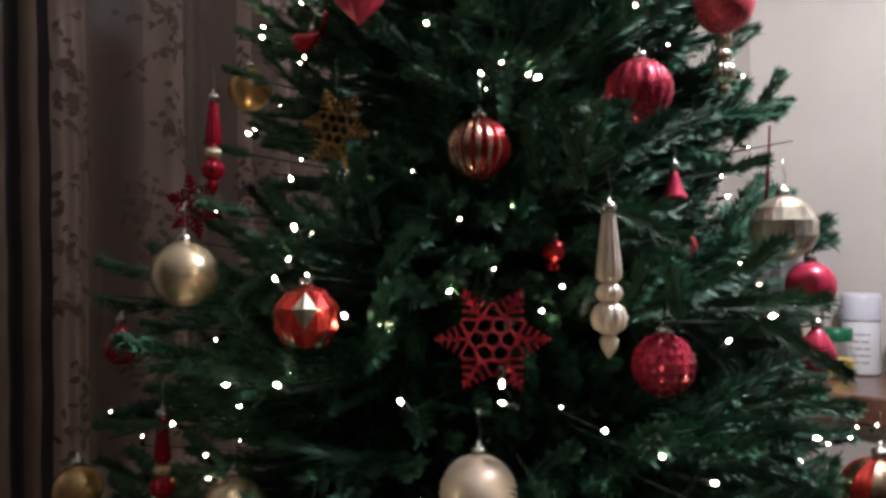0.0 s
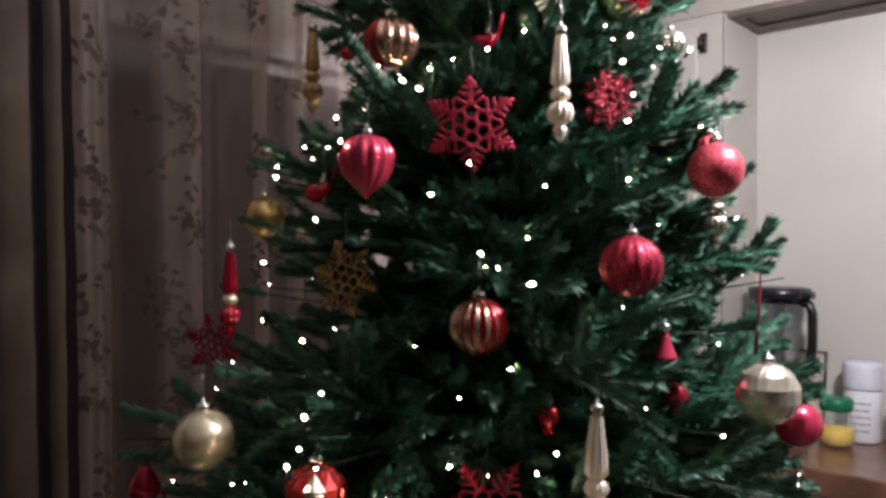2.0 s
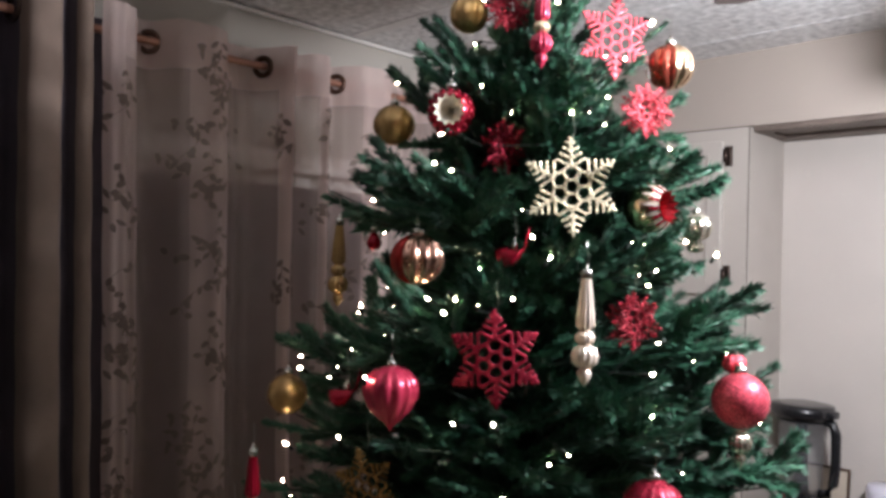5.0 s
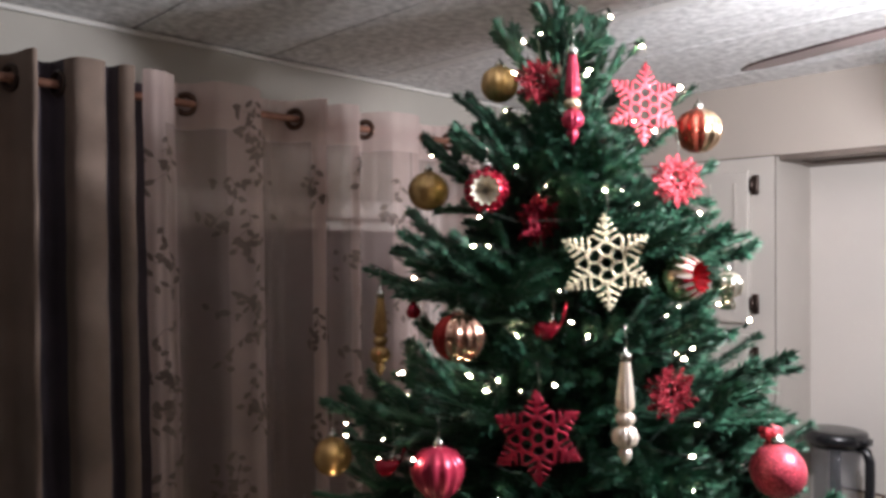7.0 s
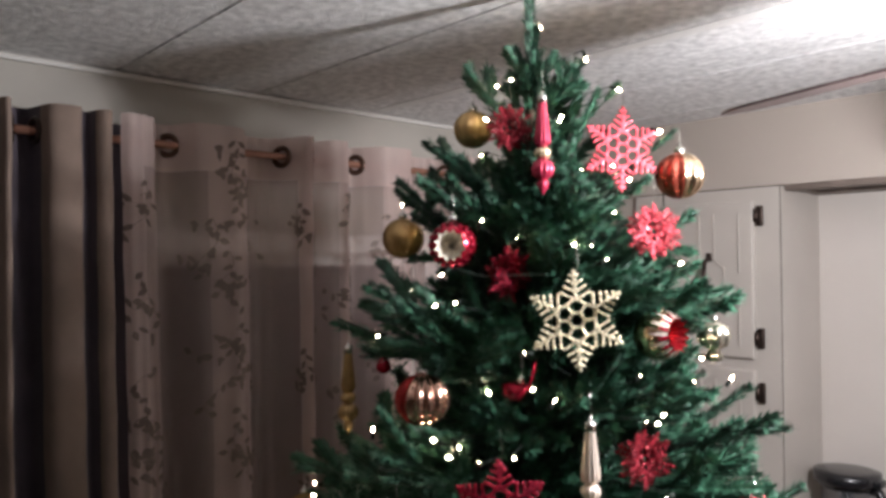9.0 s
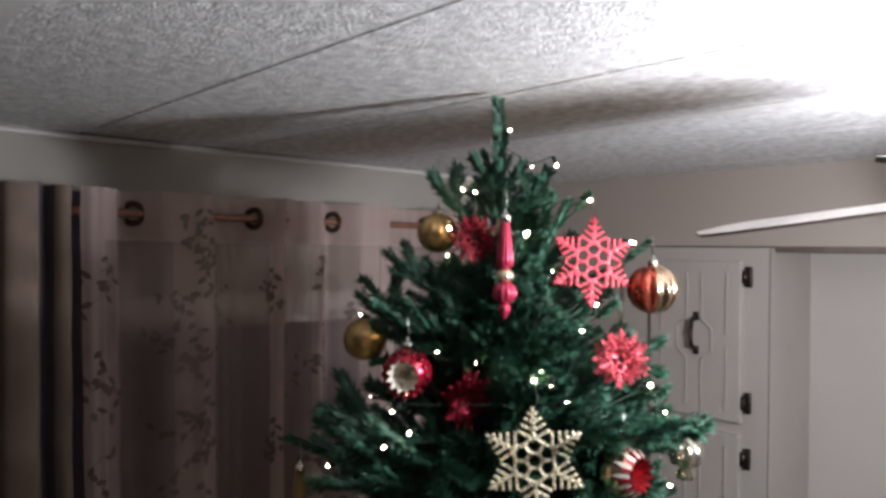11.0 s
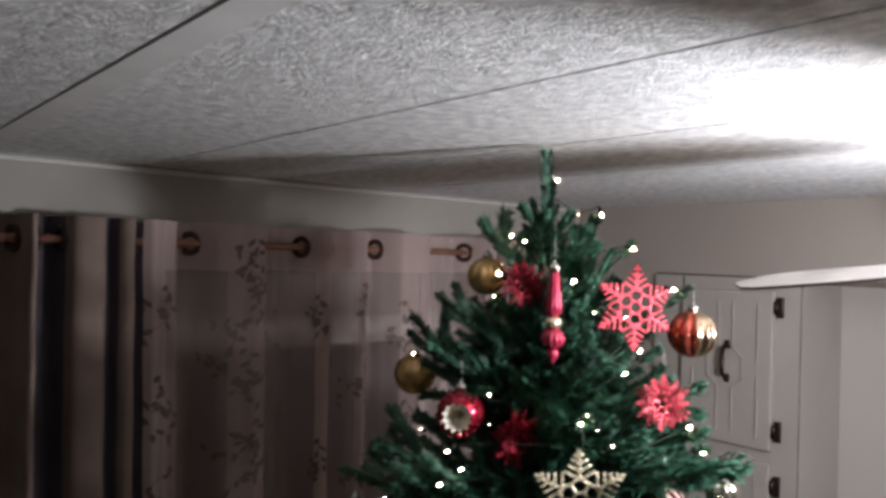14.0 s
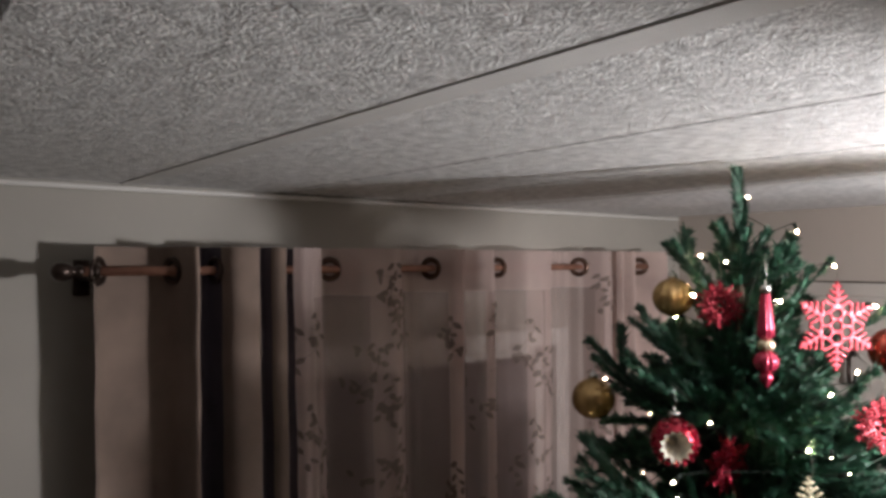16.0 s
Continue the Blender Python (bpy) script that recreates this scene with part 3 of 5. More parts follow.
def curtain(name, pts, mat, label, grommets, z0=0.03, heading=None, sprigs=0, seed=0, sway=0.0, columns=(0.1, 0.5, 0.9), fold_shade=None):
    """A hanging panel: its fold line along the rod, carried down with folds that soften and wander."""
    rnd = random.Random(seed)
    line = spline(pts, 9)
    rows = 34
    top = ROD_Z + 0.044

    def surf(k, z, off=0.0):
        k = min(max(k, 0), len(line) - 1.001)
        i, f = int(k), k - int(k)
        p = line[i].lerp(line[i + 1], f)
        d = (line[min(i + 1, len(line) - 1)] - line[max(i - 1, 0)]).normalized()
        h = (top - z) / 2.1
        yy = p[0] + sway * h + 0.012 * h * math.sin(9 * p[0] + 5 * h + seed) + 0.001 * math.sin(31 * z + 17 * p[0])
        xx = ROD_X + (p[1] - ROD_X) * (1 - 0.12 * h) + 0.012 * h * math.sin(13 * p[0] + 3 * h + 2 * seed)
        if heading:
            xx += 0.005 * (0.4 + h) * math.sin(150 * p[0] + 4 * math.sin(23 * p[0]) + 1.5 * h)
        return Vector((xx + off * d[0], yy - off * d[1], z))

    t = thing(name, pose(ROD_X, (pts[0][0] + pts[-1][0]) / 2, ROD_Z), label, "curtain", "curtains on the rod")
    inv = t.matrix_world.inverted()
    bm = bmesh.new()
    zs = [top, top - 0.02, top - 0.05, top - 0.095, top - 0.1] + [top - 0.1 - (top - 0.1 - z0) * i / rows for i in range(1, rows + 1)]
    grid = [[bm.verts.new(inv @ surf(k, z)) for k in range(len(line))] for z in zs]
    for r, (a, b) in enumerate(zip(grid, grid[1:])):
        for i in range(len(line) - 1):
            f = bm.faces.new((a[i], a[i + 1], b[i + 1], b[i]))
            if heading and (r < 4 or i < 11 or i > len(line) - 13):
                f.material_index = 1
            elif heading and any(abs(i / len(line) - c) < 0.03 for c in columns):      # the closer weave that carries the vines
                f.material_index = 2
            # These strips of the drape get the fold's shade as colour.
            if fold_shade and any(lo < line[i][0] < hi for lo, hi in fold_shade[1]):
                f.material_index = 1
    part("panel", bm, [mat, heading, VOILE_BAND] if heading else [mat, fold_shade[0]] if fold_shade else mat, t)
    for k in grommets:
        kk = min(range(len(line)), key=lambda i: abs(line[i][0] - k))
        d = (line[min(kk + 1, len(line) - 1)] - line[max(kk - 1, 0)]).normalized()
        n = Vector((d[0], -d[1], 0)).normalized()
        m = inv @ Matrix.Translation((ROD_X + (line[kk][1] - ROD_X) + n.x * 0.002, line[kk][0] + n.y * 0.002, ROD_Z)) @ n.to_track_quat("Z", "Y").to_matrix().to_4x4()
        bm = lathe(bmesh.new(), [(0.0135, -0.003), (0.016, 0.003), (0.021, 0.0045), (0.0255, 0.003), (0.027, 0.0), (0.025, -0.0045), (0.018, -0.0055), (0.0135, -0.003)], 24, m, close=False)
        part("grommet", bm, BRONZE if mat is DRAPE else RING, t, "dark bronze grommet ring")
    for s in range(sprigs):
        # a trailing vine: a wavering stem with small paired leaves and a short side shoot or two
        bm = bmesh.new()
        k0, z = columns[s % len(columns)] * (len(line) - 1) + rnd.uniform(-4, 4), 2.19 - 2.0 * ((s * 0.618 + seed * 0.37) % 1.0)
        runs = [(k0, z, rnd.uniform(-0.35, 0.35), rnd.uniform(0.10, 0.19))]
        for shoot in range(rnd.choice((1, 2, 2, 3))):
            runs.append((k0 + rnd.uniform(-2, 2), z - rnd.uniform(0.02, 0.10), rnd.choice((-1, 1)) * rnd.uniform(0.5, 1.1), rnd.uniform(0.04, 0.08)))
        for twig, (ks, zs_, ang, long) in enumerate(runs):
            stem = []
            count = max(4, int(long / 0.013))
            for leaf in range(count):
                q = leaf / (count - 1)
                bend = ang + 0.5 * math.sin(5 * q + s)
                kz = min(zs_ - long * q * math.cos(ang) * (1 if twig == 0 else -0.4), top - 0.03)
                kk = ks + long * q * math.sin(bend) / 0.0040
                stem.append((kk, kz))
                side = 1 if leaf % 2 else -1
                L, W = rnd.uniform(0.018, 0.030), rnd.uniform(0.0050, 0.0080)
                a = -math.pi / 2 + ang + side * rnd.uniform(0.5, 1.4)
                ring = []
                for u, w in ((0, 0), (0.3, 0.9), (0.65, 0.85), (1, 0), (0.65, -0.85), (0.3, -0.9)):
                    dy, dzz = u * L * math.cos(a) - w * W * math.sin(a), u * L * math.sin(a) + w * W * math.cos(a)
                    ring.append((kk + dy / 0.0040, min(kz + dzz, top - 0.002)))
                lift = 0.0020 + 0.0002 * leaf + 0.0016 * twig
                bm.faces.new([bm.verts.new(inv @ surf(a_, b_, lift)) for a_, b_ in ring])
            for (ka, za), (kb, zb) in zip(stem, stem[1:]):
                bm.faces.new([bm.verts.new(inv @ surf(a_, b_, 0.0018 + 0.0016 * twig)) for a_, b_ in ((ka - 0.2, za), (ka + 0.2, za), (kb + 0.2, zb), (kb - 0.2, zb))])
        part("leaf_sprig", bm, LEAFPRINT, t, "darker embroidered leaf sprig")
    return t


RING = material("bronze_ring", (0.13, 0.08, 0.06), 0.3, 0.85, 0.2, 60)
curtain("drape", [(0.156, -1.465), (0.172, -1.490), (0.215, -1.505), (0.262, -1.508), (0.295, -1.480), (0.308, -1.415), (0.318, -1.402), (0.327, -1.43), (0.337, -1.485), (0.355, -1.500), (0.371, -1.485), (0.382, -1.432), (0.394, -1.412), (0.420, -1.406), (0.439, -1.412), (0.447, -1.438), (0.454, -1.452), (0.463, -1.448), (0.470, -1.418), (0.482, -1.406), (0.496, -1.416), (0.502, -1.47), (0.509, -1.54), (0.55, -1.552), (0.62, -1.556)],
        DRAPE, "heavy taupe grommet drape with navy-tinted shade painted in its folds", (0.168, 0.297, 0.335, 0.375), seed=1, sway=0.034, fold_shade=(NAVY_SHADE, ((0.328, 0.378), (0.447, 0.468), (0.501, 0.70))))
curtain("sheer_curtain", [(0.511, -1.415), (0.540, -1.408), (0.580, -1.432), (0.600, -1.478), (0.618, -1.492), (0.640, -1.478), (0.658, -1.438), (0.675, -1.418), (0.72, -1.412), (0.77, -1.422), (0.79, -1.452), (0.806, -1.492), (0.85, -1.508), (0.888, -1.494), (0.908, -1.462), (0.922, -1.420), (0.934, -1.402)],
        SHEER, "beige sheer grommet curtain with dark leaf sprigs", (0.632, 0.900), heading=SHEER_TOP, sprigs=46, seed=2, sway=0.055, columns=(0.06, 0.10, 0.44, 0.50, 0.56, 0.96))
curtain("sheer_curtain", [(0.938, -1.398), (0.946, -1.425), (0.956, -1.462), (0.972, -1.476), (0.990, -1.458), (1.004, -1.426), (1.03, -1.414), (1.052, -1.424), (1.066, -1.46), (1.084, -1.494), (1.108, -1.492), (1.126, -1.462), (1.146, -1.428), (1.19, -1.412), (1.245, -1.420), (1.264, -1.45), (1.280, -1.490), (1.33, -1.508), (1.385, -1.50), (1.415, -1.476), (1.438, -1.436), (1.462, -1.412), (1.492, -1.420)],
        SHEER, "beige sheer grommet curtain with dark leaf sprigs", (0.972, 1.115, 1.415), heading=SHEER_TOP, sprigs=50, seed=3, sway=0.01, columns=(0.03, 0.23, 0.29, 0.50, 0.57, 0.94))
curtain("drape", [(1.496, -1.410), (1.512, -1.452), (1.53, -1.412), (1.555, -1.455), (1.58, -1.41), (1.605, -1.46), (1.64, -1.505), (1.69, -1.50), (1.73, -1.45), (1.76, -1.43)],
        DRAPE_PINK, "rosy taupe grommet drape gathered at the corner", (1.61, 1.70), seed=4)


# ---- Christmas tree ----
AXIS = Vector((-0.675, 0.865, 0.0))
TIP = 2.30
rnd = random.Random(11)


def reach(z):
    """Radius of the tree at a height."""
    return 0.45 * max(TIP - z, 0.0) ** 0.80 + 0.015


def needles(bm, p, d, length, rnd, up, dens=1900, nl=0.0215, curl=1.0):
    """One plump needled finger from p along d: a thin core under a thick coat of needles that lean forward, with a blunt end."""
    d = d.normalized()
    s = d.cross(up).normalized() if abs(d.dot(up)) < 0.95 else d.cross(Vector((1, 0, 0))).normalized()
    u = s.cross(d)
    bow = curl * length * (u * rnd.uniform(-0.12, 0.22) + s * rnd.uniform(-0.12, 0.12))
    tube(bm, [p + d * length * q + bow * q * q for q in (0.0, 0.3, 0.7, 1.0)], 0.0034, 5, 0.7)
    n = int(length * dens)
    for i in range(n + 24):
        t = min((i + rnd.random()) / n, 1.0)
        a = rnd.gauss(0.15, 0.65) + (math.pi - 0.3 if i % 2 else 0)
        side = math.cos(a) * s + math.sin(a) * u
        lean = rnd.uniform(0.35, 0.85) if i < n else rnd.uniform(0.0, 0.8)
        w = (math.cos(lean) * d + math.sin(lean) * side).normalized()
        l = nl * rnd.uniform(0.7, 1.2) * (1.0 if i < n else 0.75)
        o = p + d * (length * t) + bow * t * t + side * 0.002
        flat = w.cross(side if i % 2 else u).normalized() * 0.0027
        bm.faces.new([bm.verts.new(q) for q in (o - flat + w * l * 0.25, o + w * l, o + flat + w * l * 0.25)])


def needle_mesh(bm, stems, name="branch"):
    for k, f in enumerate(bm.faces):
        f.material_index = 1 if k < stems else 0
    me = bpy.data.meshes.new(name)
    bm.to_mesh(me)
    bm.free()
    me.materials.append(NEEDLE)
    me.materials.append(STEM)
    me.shade_smooth()
    return me


def branch_mesh(length, seed, start=0.32):
    """A branch along +x: a stem, forking twigs in a loose fan and their needles, as one mesh with two materials."""
    rnd = random.Random(seed)
    bm = bmesh.new()
    up = Vector((0, 0, 1))
    tube(bm, [(0, 0, 0), (length * 0.5, 0, 0), (length * 0.97, 0, 0)], 0.0022, 5, 0.5)
    n = max(3, int(length * (1 - start) / 0.058))
    twigs = []
    for i in range(n):
        t = start + (0.88 - start) * (i + rnd.uniform(-0.2, 0.2)) / n
        side = 1 if i % 2 else -1
        a = side * radians(rnd.uniform(24, 55))
        b = radians(rnd.uniform(-22, 34))
        d = Vector((math.cos(a) * math.cos(b), math.sin(a) * math.cos(b), math.sin(b)))
        l = min(0.150, length * 0.55) * rnd.uniform(0.75, 1.2) * (1.05 - 0.35 * t)
        twigs.append((Vector((length * t, 0, 0)), d, l))
    for p, d, l in twigs:
        tube(bm, [p, p + d * l * 0.6, p + d * l], 0.0014, 4, 0.5)
    stems = len(bm.faces)
    for p, d, l in twigs:
        needles(bm, p + d * 0.012, d, l - 0.012, rnd, up)
    needles(bm, Vector((length * (start + 0.02), 0, 0)), Vector((1, 0, 0)), length * (0.94 - start), rnd, up)
    return needle_mesh(bm, stems)


def shoot_mesh(length, seed, start=0.02):
    """A single blunt needled shoot along +x, bare up to start."""
    bm = bmesh.new()
    tube(bm, [(0, 0, 0), (length * 0.25, 0, 0), (length * (0.5 if start < 0.5 else 0.95), 0, 0)], 0.002, 5, 0.5)
    stems = len(bm.faces)
    needles(bm, Vector((length * start, 0, 0)), Vector((1, 0, 0)), length * (0.93 - start), random.Random(seed), Vector((0, 0, 1)), 1900, 0.0175, 0.4)
    return needle_mesh(bm, stems)


LENGTHS = (0.10, 0.16, 0.24, 0.33, 0.43, 0.54, 0.66)
SHOOTS = {l: [shoot_mesh(l, 900 + 10 * k + j) for j in range(3)] for k, l in enumerate((0.07, 0.11, 0.17))}
BARE = {l: [shoot_mesh(l, 700 + k, 0.8)] for k, l in enumerate(LENGTHS)}
BRANCHES = {l: [branch_mesh(l, 100 * k + j) for j in range(4)] for k, l in enumerate(LENGTHS)}
tree = thing("christmas_tree", pose(AXIS.x, AXIS.y, 0), "tall green artificial fir Christmas tree, fully decorated", "christmas tree")
part("trunk", lathe(bmesh.new(), [(0.020, 0.04), (0.019, 0.8), (0.015, 1.5), (0.008, 2.05), (0.003, 2.2)], 12), BARK, tree)
bm = bmesh.new()
for k in range(4):
    m = Matrix.Rotation(k * math.pi / 2 + 0.5, 4, "Z")
    tube(bm, [m @ Vector((0.015, 0, 0.16)), m @ Vector((0.12, 0, 0.06)), m @ Vector((0.26, 0, 0.010))], 0.009, 6)
lathe(bm, [(0.026, 0.02), (0.026, 0.22)], 14)
part("stand", bm, FANMETAL, tree, "dark metal tree stand")


FRONT = Vector((0.62, -0.785, 0))     # the tree's dressed side, towards the room
SIDE_AXIS = Vector((0.785, 0.62, 0))
HUNG = []          # (centre, radius, hook top) of each ornament
SAMPLES = {}
# baubles that hang clear of the branches on the lamp's side
LIT = ((-0.745, 0.420, 1.235), (-0.435, 0.555, 1.035), (-0.60, 0.475, 1.185), (-0.50, 0.63, 1.37), (-0.60, 0.66, 1.62), (-0.640, 0.57, 1.56))


def covered(me, m):
    """How much of a placed branch would stick into or hang before an ornament."""
    if me.name not in SAMPLES:
        co = np.empty(len(me.vertices) * 3, np.float32)
        me.vertices.foreach_get("co", co)
        SAMPLES[me.name] = co.reshape(-1, 3)[::17]
    r = np.array(m)
    p = SAMPLES[me.name] @ r[:3, :3].T + r[:3, 3] + np.array(AXIS)
    side, deep = p @ np.array(SIDE_AXIS), p @ np.array(FRONT)
    hits = 0
    for centre, rad, top in HUNG:
        w = min(rad, 0.058) * 0.92
        rise = max(0.0, 1.25 - centre.z) / 0.72      # low ones are seen from above
        near = (np.abs(p[:, 2] - centre.z - rise * (deep - centre.dot(FRONT))) < rad * 0.95) & (np.abs(side - centre.dot(SIDE_AXIS)) < w) & (deep > centre.dot(FRONT) - 0.02)
        hits = max(hits, int(near.sum()))
    lamp_at = np.array((FAN.x, FAN.y - 0.045, 2.055))
    for lit in LIT:
        way = lamp_at - np.array(lit)
        q = np.clip((p - np.array(lit)) @ way / (way @ way), 0.0, 1.0)
        gap = np.linalg.norm(p - np.array(lit) - q[:, None] * way, axis=1)
        hits = max(hits, int((gap < 0.022).sum()) - 1)
    return hits


def put_branch(base, to, stretch=1.0, stock=None, allow=2):
    """Place a branch from a point near the trunk towards another, turned so that it leaves the ornaments free."""
    d = to - base
    l = d.length * stretch
    stock = stock or BRANCHES
    k = min(stock, key=lambda q: abs(q - l))
    x = d.normalized()
    yv = Vector((0, 0, 1)).cross(x)
    yv = yv.normalized() if yv.length > 0.05 else Vector((0, 1, 0))
    s = l / k
    for attempt in range(7):
        me = rnd.choice(stock[k])
        y2 = Matrix.Rotation(rnd.uniform(-0.5, 0.5) * (1 + 0.3 * attempt), 3, x) @ yv
        zv = x.cross(y2)
        m = Matrix((x * s, y2 * s, zv * s)).transposed().to_4x4()
        m.translation = base - AXIS
        if covered(me, m) <= allow:
            ob = new("branch", me)
            ob.parent = tree
            ob.matrix_basis = m
            return ob
    return None


def short(az, z):
    """The low branches towards the counter are cut short."""
    away = abs((az - 0.6 + math.pi) % (2 * math.pi) - math.pi)
    return 0.84 if z < 1.16 and away < 0.75 else 1.0


def sparse(az, z):
    """Whether to leave a branch out: the side towards the curtains is thin and gappy."""
    away = abs((az - 3.8 + math.pi) % (2 * math.pi) - math.pi)
    return z > 1.25 and away < 0.95 and rnd.random() < 0.5


def slope(z):
    """Steepness of the branches: flat low down, steep near the top."""
    q = min(max((z - 0.9) / 1.4, 0), 1)
    return radians(2 + 14 * q + 44 * q ** 3)


# ---- ornaments ----
def hook(t, z0, z1, mat=None):
    """Cap ring and hook wire of an ornament, from z0 up to z1."""
    pts = [(0, 0, z0), (0.003, 0, z0 + 0.3 * (z1 - z0)), (0, 0, z0 + 0.7 * (z1 - z0)), (0, 0, z1)]
    part("hook", tube(bmesh.new(), pts, 0.0013 if mat else 0.0006, 4), mat or HOOK, t, "green wire hook" if mat else "thin wire hook")


def cap(t, z, r=0.008):
    part("cap", lathe(bmesh.new(), [(r, z - 0.003), (r, z + 0.006), (r * 0.7, z + 0.008), (r * 0.25, z + 0.0085), (r * 0.25, z + 0.013), (r * 0.1, z + 0.014)], 16, lobes=12, depth=0.06), CAP, t, "silver metal cap")


def globe(r, n=18, squash=1.0):
    return [(max(r * math.sin(math.pi * i / n), 0.0008), -r * squash * math.cos(math.pi * i / n)) for i in range(n + 1)]


def hang(name, at, r, label, category, wire=0.03, yaw=0.0, tilt=0.0):
    """An empty at the ornament's centre; it hangs from a hook that ends on a branch."""
    t = thing(name, pose(*at, 0, tilt, yaw), label, category, "tree ornaments")
    HUNG.append((Vector(at), r, Vector(at) + Vector((0, 0, r + 0.012 + wire))))
    return t


def ball(at, r, mats, label, lobes=0, depth=0.0, steps=48, wire=0.03, every=0, yaw=0.0, flat=False, squash=1.0, n=18):
    t = hang("bauble", at, r * squash, label, "bauble", wire, yaw)
    pick = (lambda i, k: (i * every // steps + (2 * k if flat else 0)) % (3 if flat and len(mats) > 1 else len(mats)) % len(mats)) if every else None
    part("shell", lathe(bmesh.new(), globe(r, n, squash), steps, lobes=lobes, depth=depth, mat=pick, stagger=flat), mats, t, smooth=not flat)
    cap(t, r * squash)
    hook(t, r * squash + 0.012, r * squash + 0.012 + wire, WIRE if wire > 0.06 else None)
    return t


def diamond_ball(at, r, mats, label, steps, n, pick=None, proud=0.04, wire=0.03, yaw=0.0):
    """A bauble cut into raised diamonds; pick(i, k) chooses the material of each."""
    t = hang("bauble", at, r, label, "bauble", wire, yaw)
    bm = bmesh.new()
    rings = []
    for k in range(n + 1):
        p = math.pi * k / n
        rings.append([bm.verts.new((max(r * math.sin(p), 0.0006) * math.cos(2 * math.pi * (i + 0.5 * k) / steps), max(r * math.sin(p), 0.0006) * math.sin(2 * math.pi * (i + 0.5 * k) / steps), -r * math.cos(p))) for i in range(steps)])
    for k in range(1, n):
        for i in range(steps):
            j = (i + 1) % steps
            ring = (rings[k][i], rings[k - 1][j], rings[k][j], rings[k + 1][i])
            mid = sum((v.co for v in ring), Vector()) / 4
            mid = bm.verts.new(mid.normalized() * r * (1 + proud))
            for a, b in zip(ring, ring[1:] + ring[:1]):
                f = bm.faces.new((a, b, mid))
                f.material_index = pick(i, k) if pick else 0
    part("shell", bm, mats, t, smooth=False)
    cap(t, r)
    hook(t, r + 0.012, r + 0.012 + wire, WIRE if wire > 0.06 else None)
    return t


def bow(at, w, mat, label, yaw=0.0):
    """A small tied ribbon bow: two loops, a knot and two tails."""
    t = hang("ribbon_bow", at, w, label, "bow", 0.0, yaw)
    for s in (-1, 1):
        bm = bmesh.new()
        n = 12
        loop = [(s * w * (0.5 - 0.5 * math.cos(2 * math.pi * i / n)), w * 0.42 * math.sin(2 * math.pi * i / n) * (0.4 + 0.3 * (1 - math.cos(2 * math.pi * i / n)))) for i in range(n)]
        edge = [[bm.verts.new((x, y, z + w * 0.1 * abs(x) / w)) for x, z in loop] for y in (-w * 0.2, w * 0.2)]
        for i in range(n):
            bm.faces.new((edge[0][i], edge[0][(i + 1) % n], edge[1][(i + 1) % n], edge[1][i]))
        part("loop", bm, mat, t)
        bm = bmesh.new()
        tail = [[bm.verts.new((s * w * x, y * w, -w * z)) for y in (-0.12, 0.12)] for x, z in ((0.0, 0.0), (0.2, 0.35), (0.32, 0.7), (0.5, 0.95))]
        for a, b in zip(tail, tail[1:]):
            bm.faces.new((a[0], a[1], b[1], b[0]))
        part("tail", bm, mat, t)
    bm = bmesh.new()
    bmesh.ops.create_icosphere(bm, subdivisions=2, radius=w * 0.2)
    part("knot", bm, mat, t)
    return t


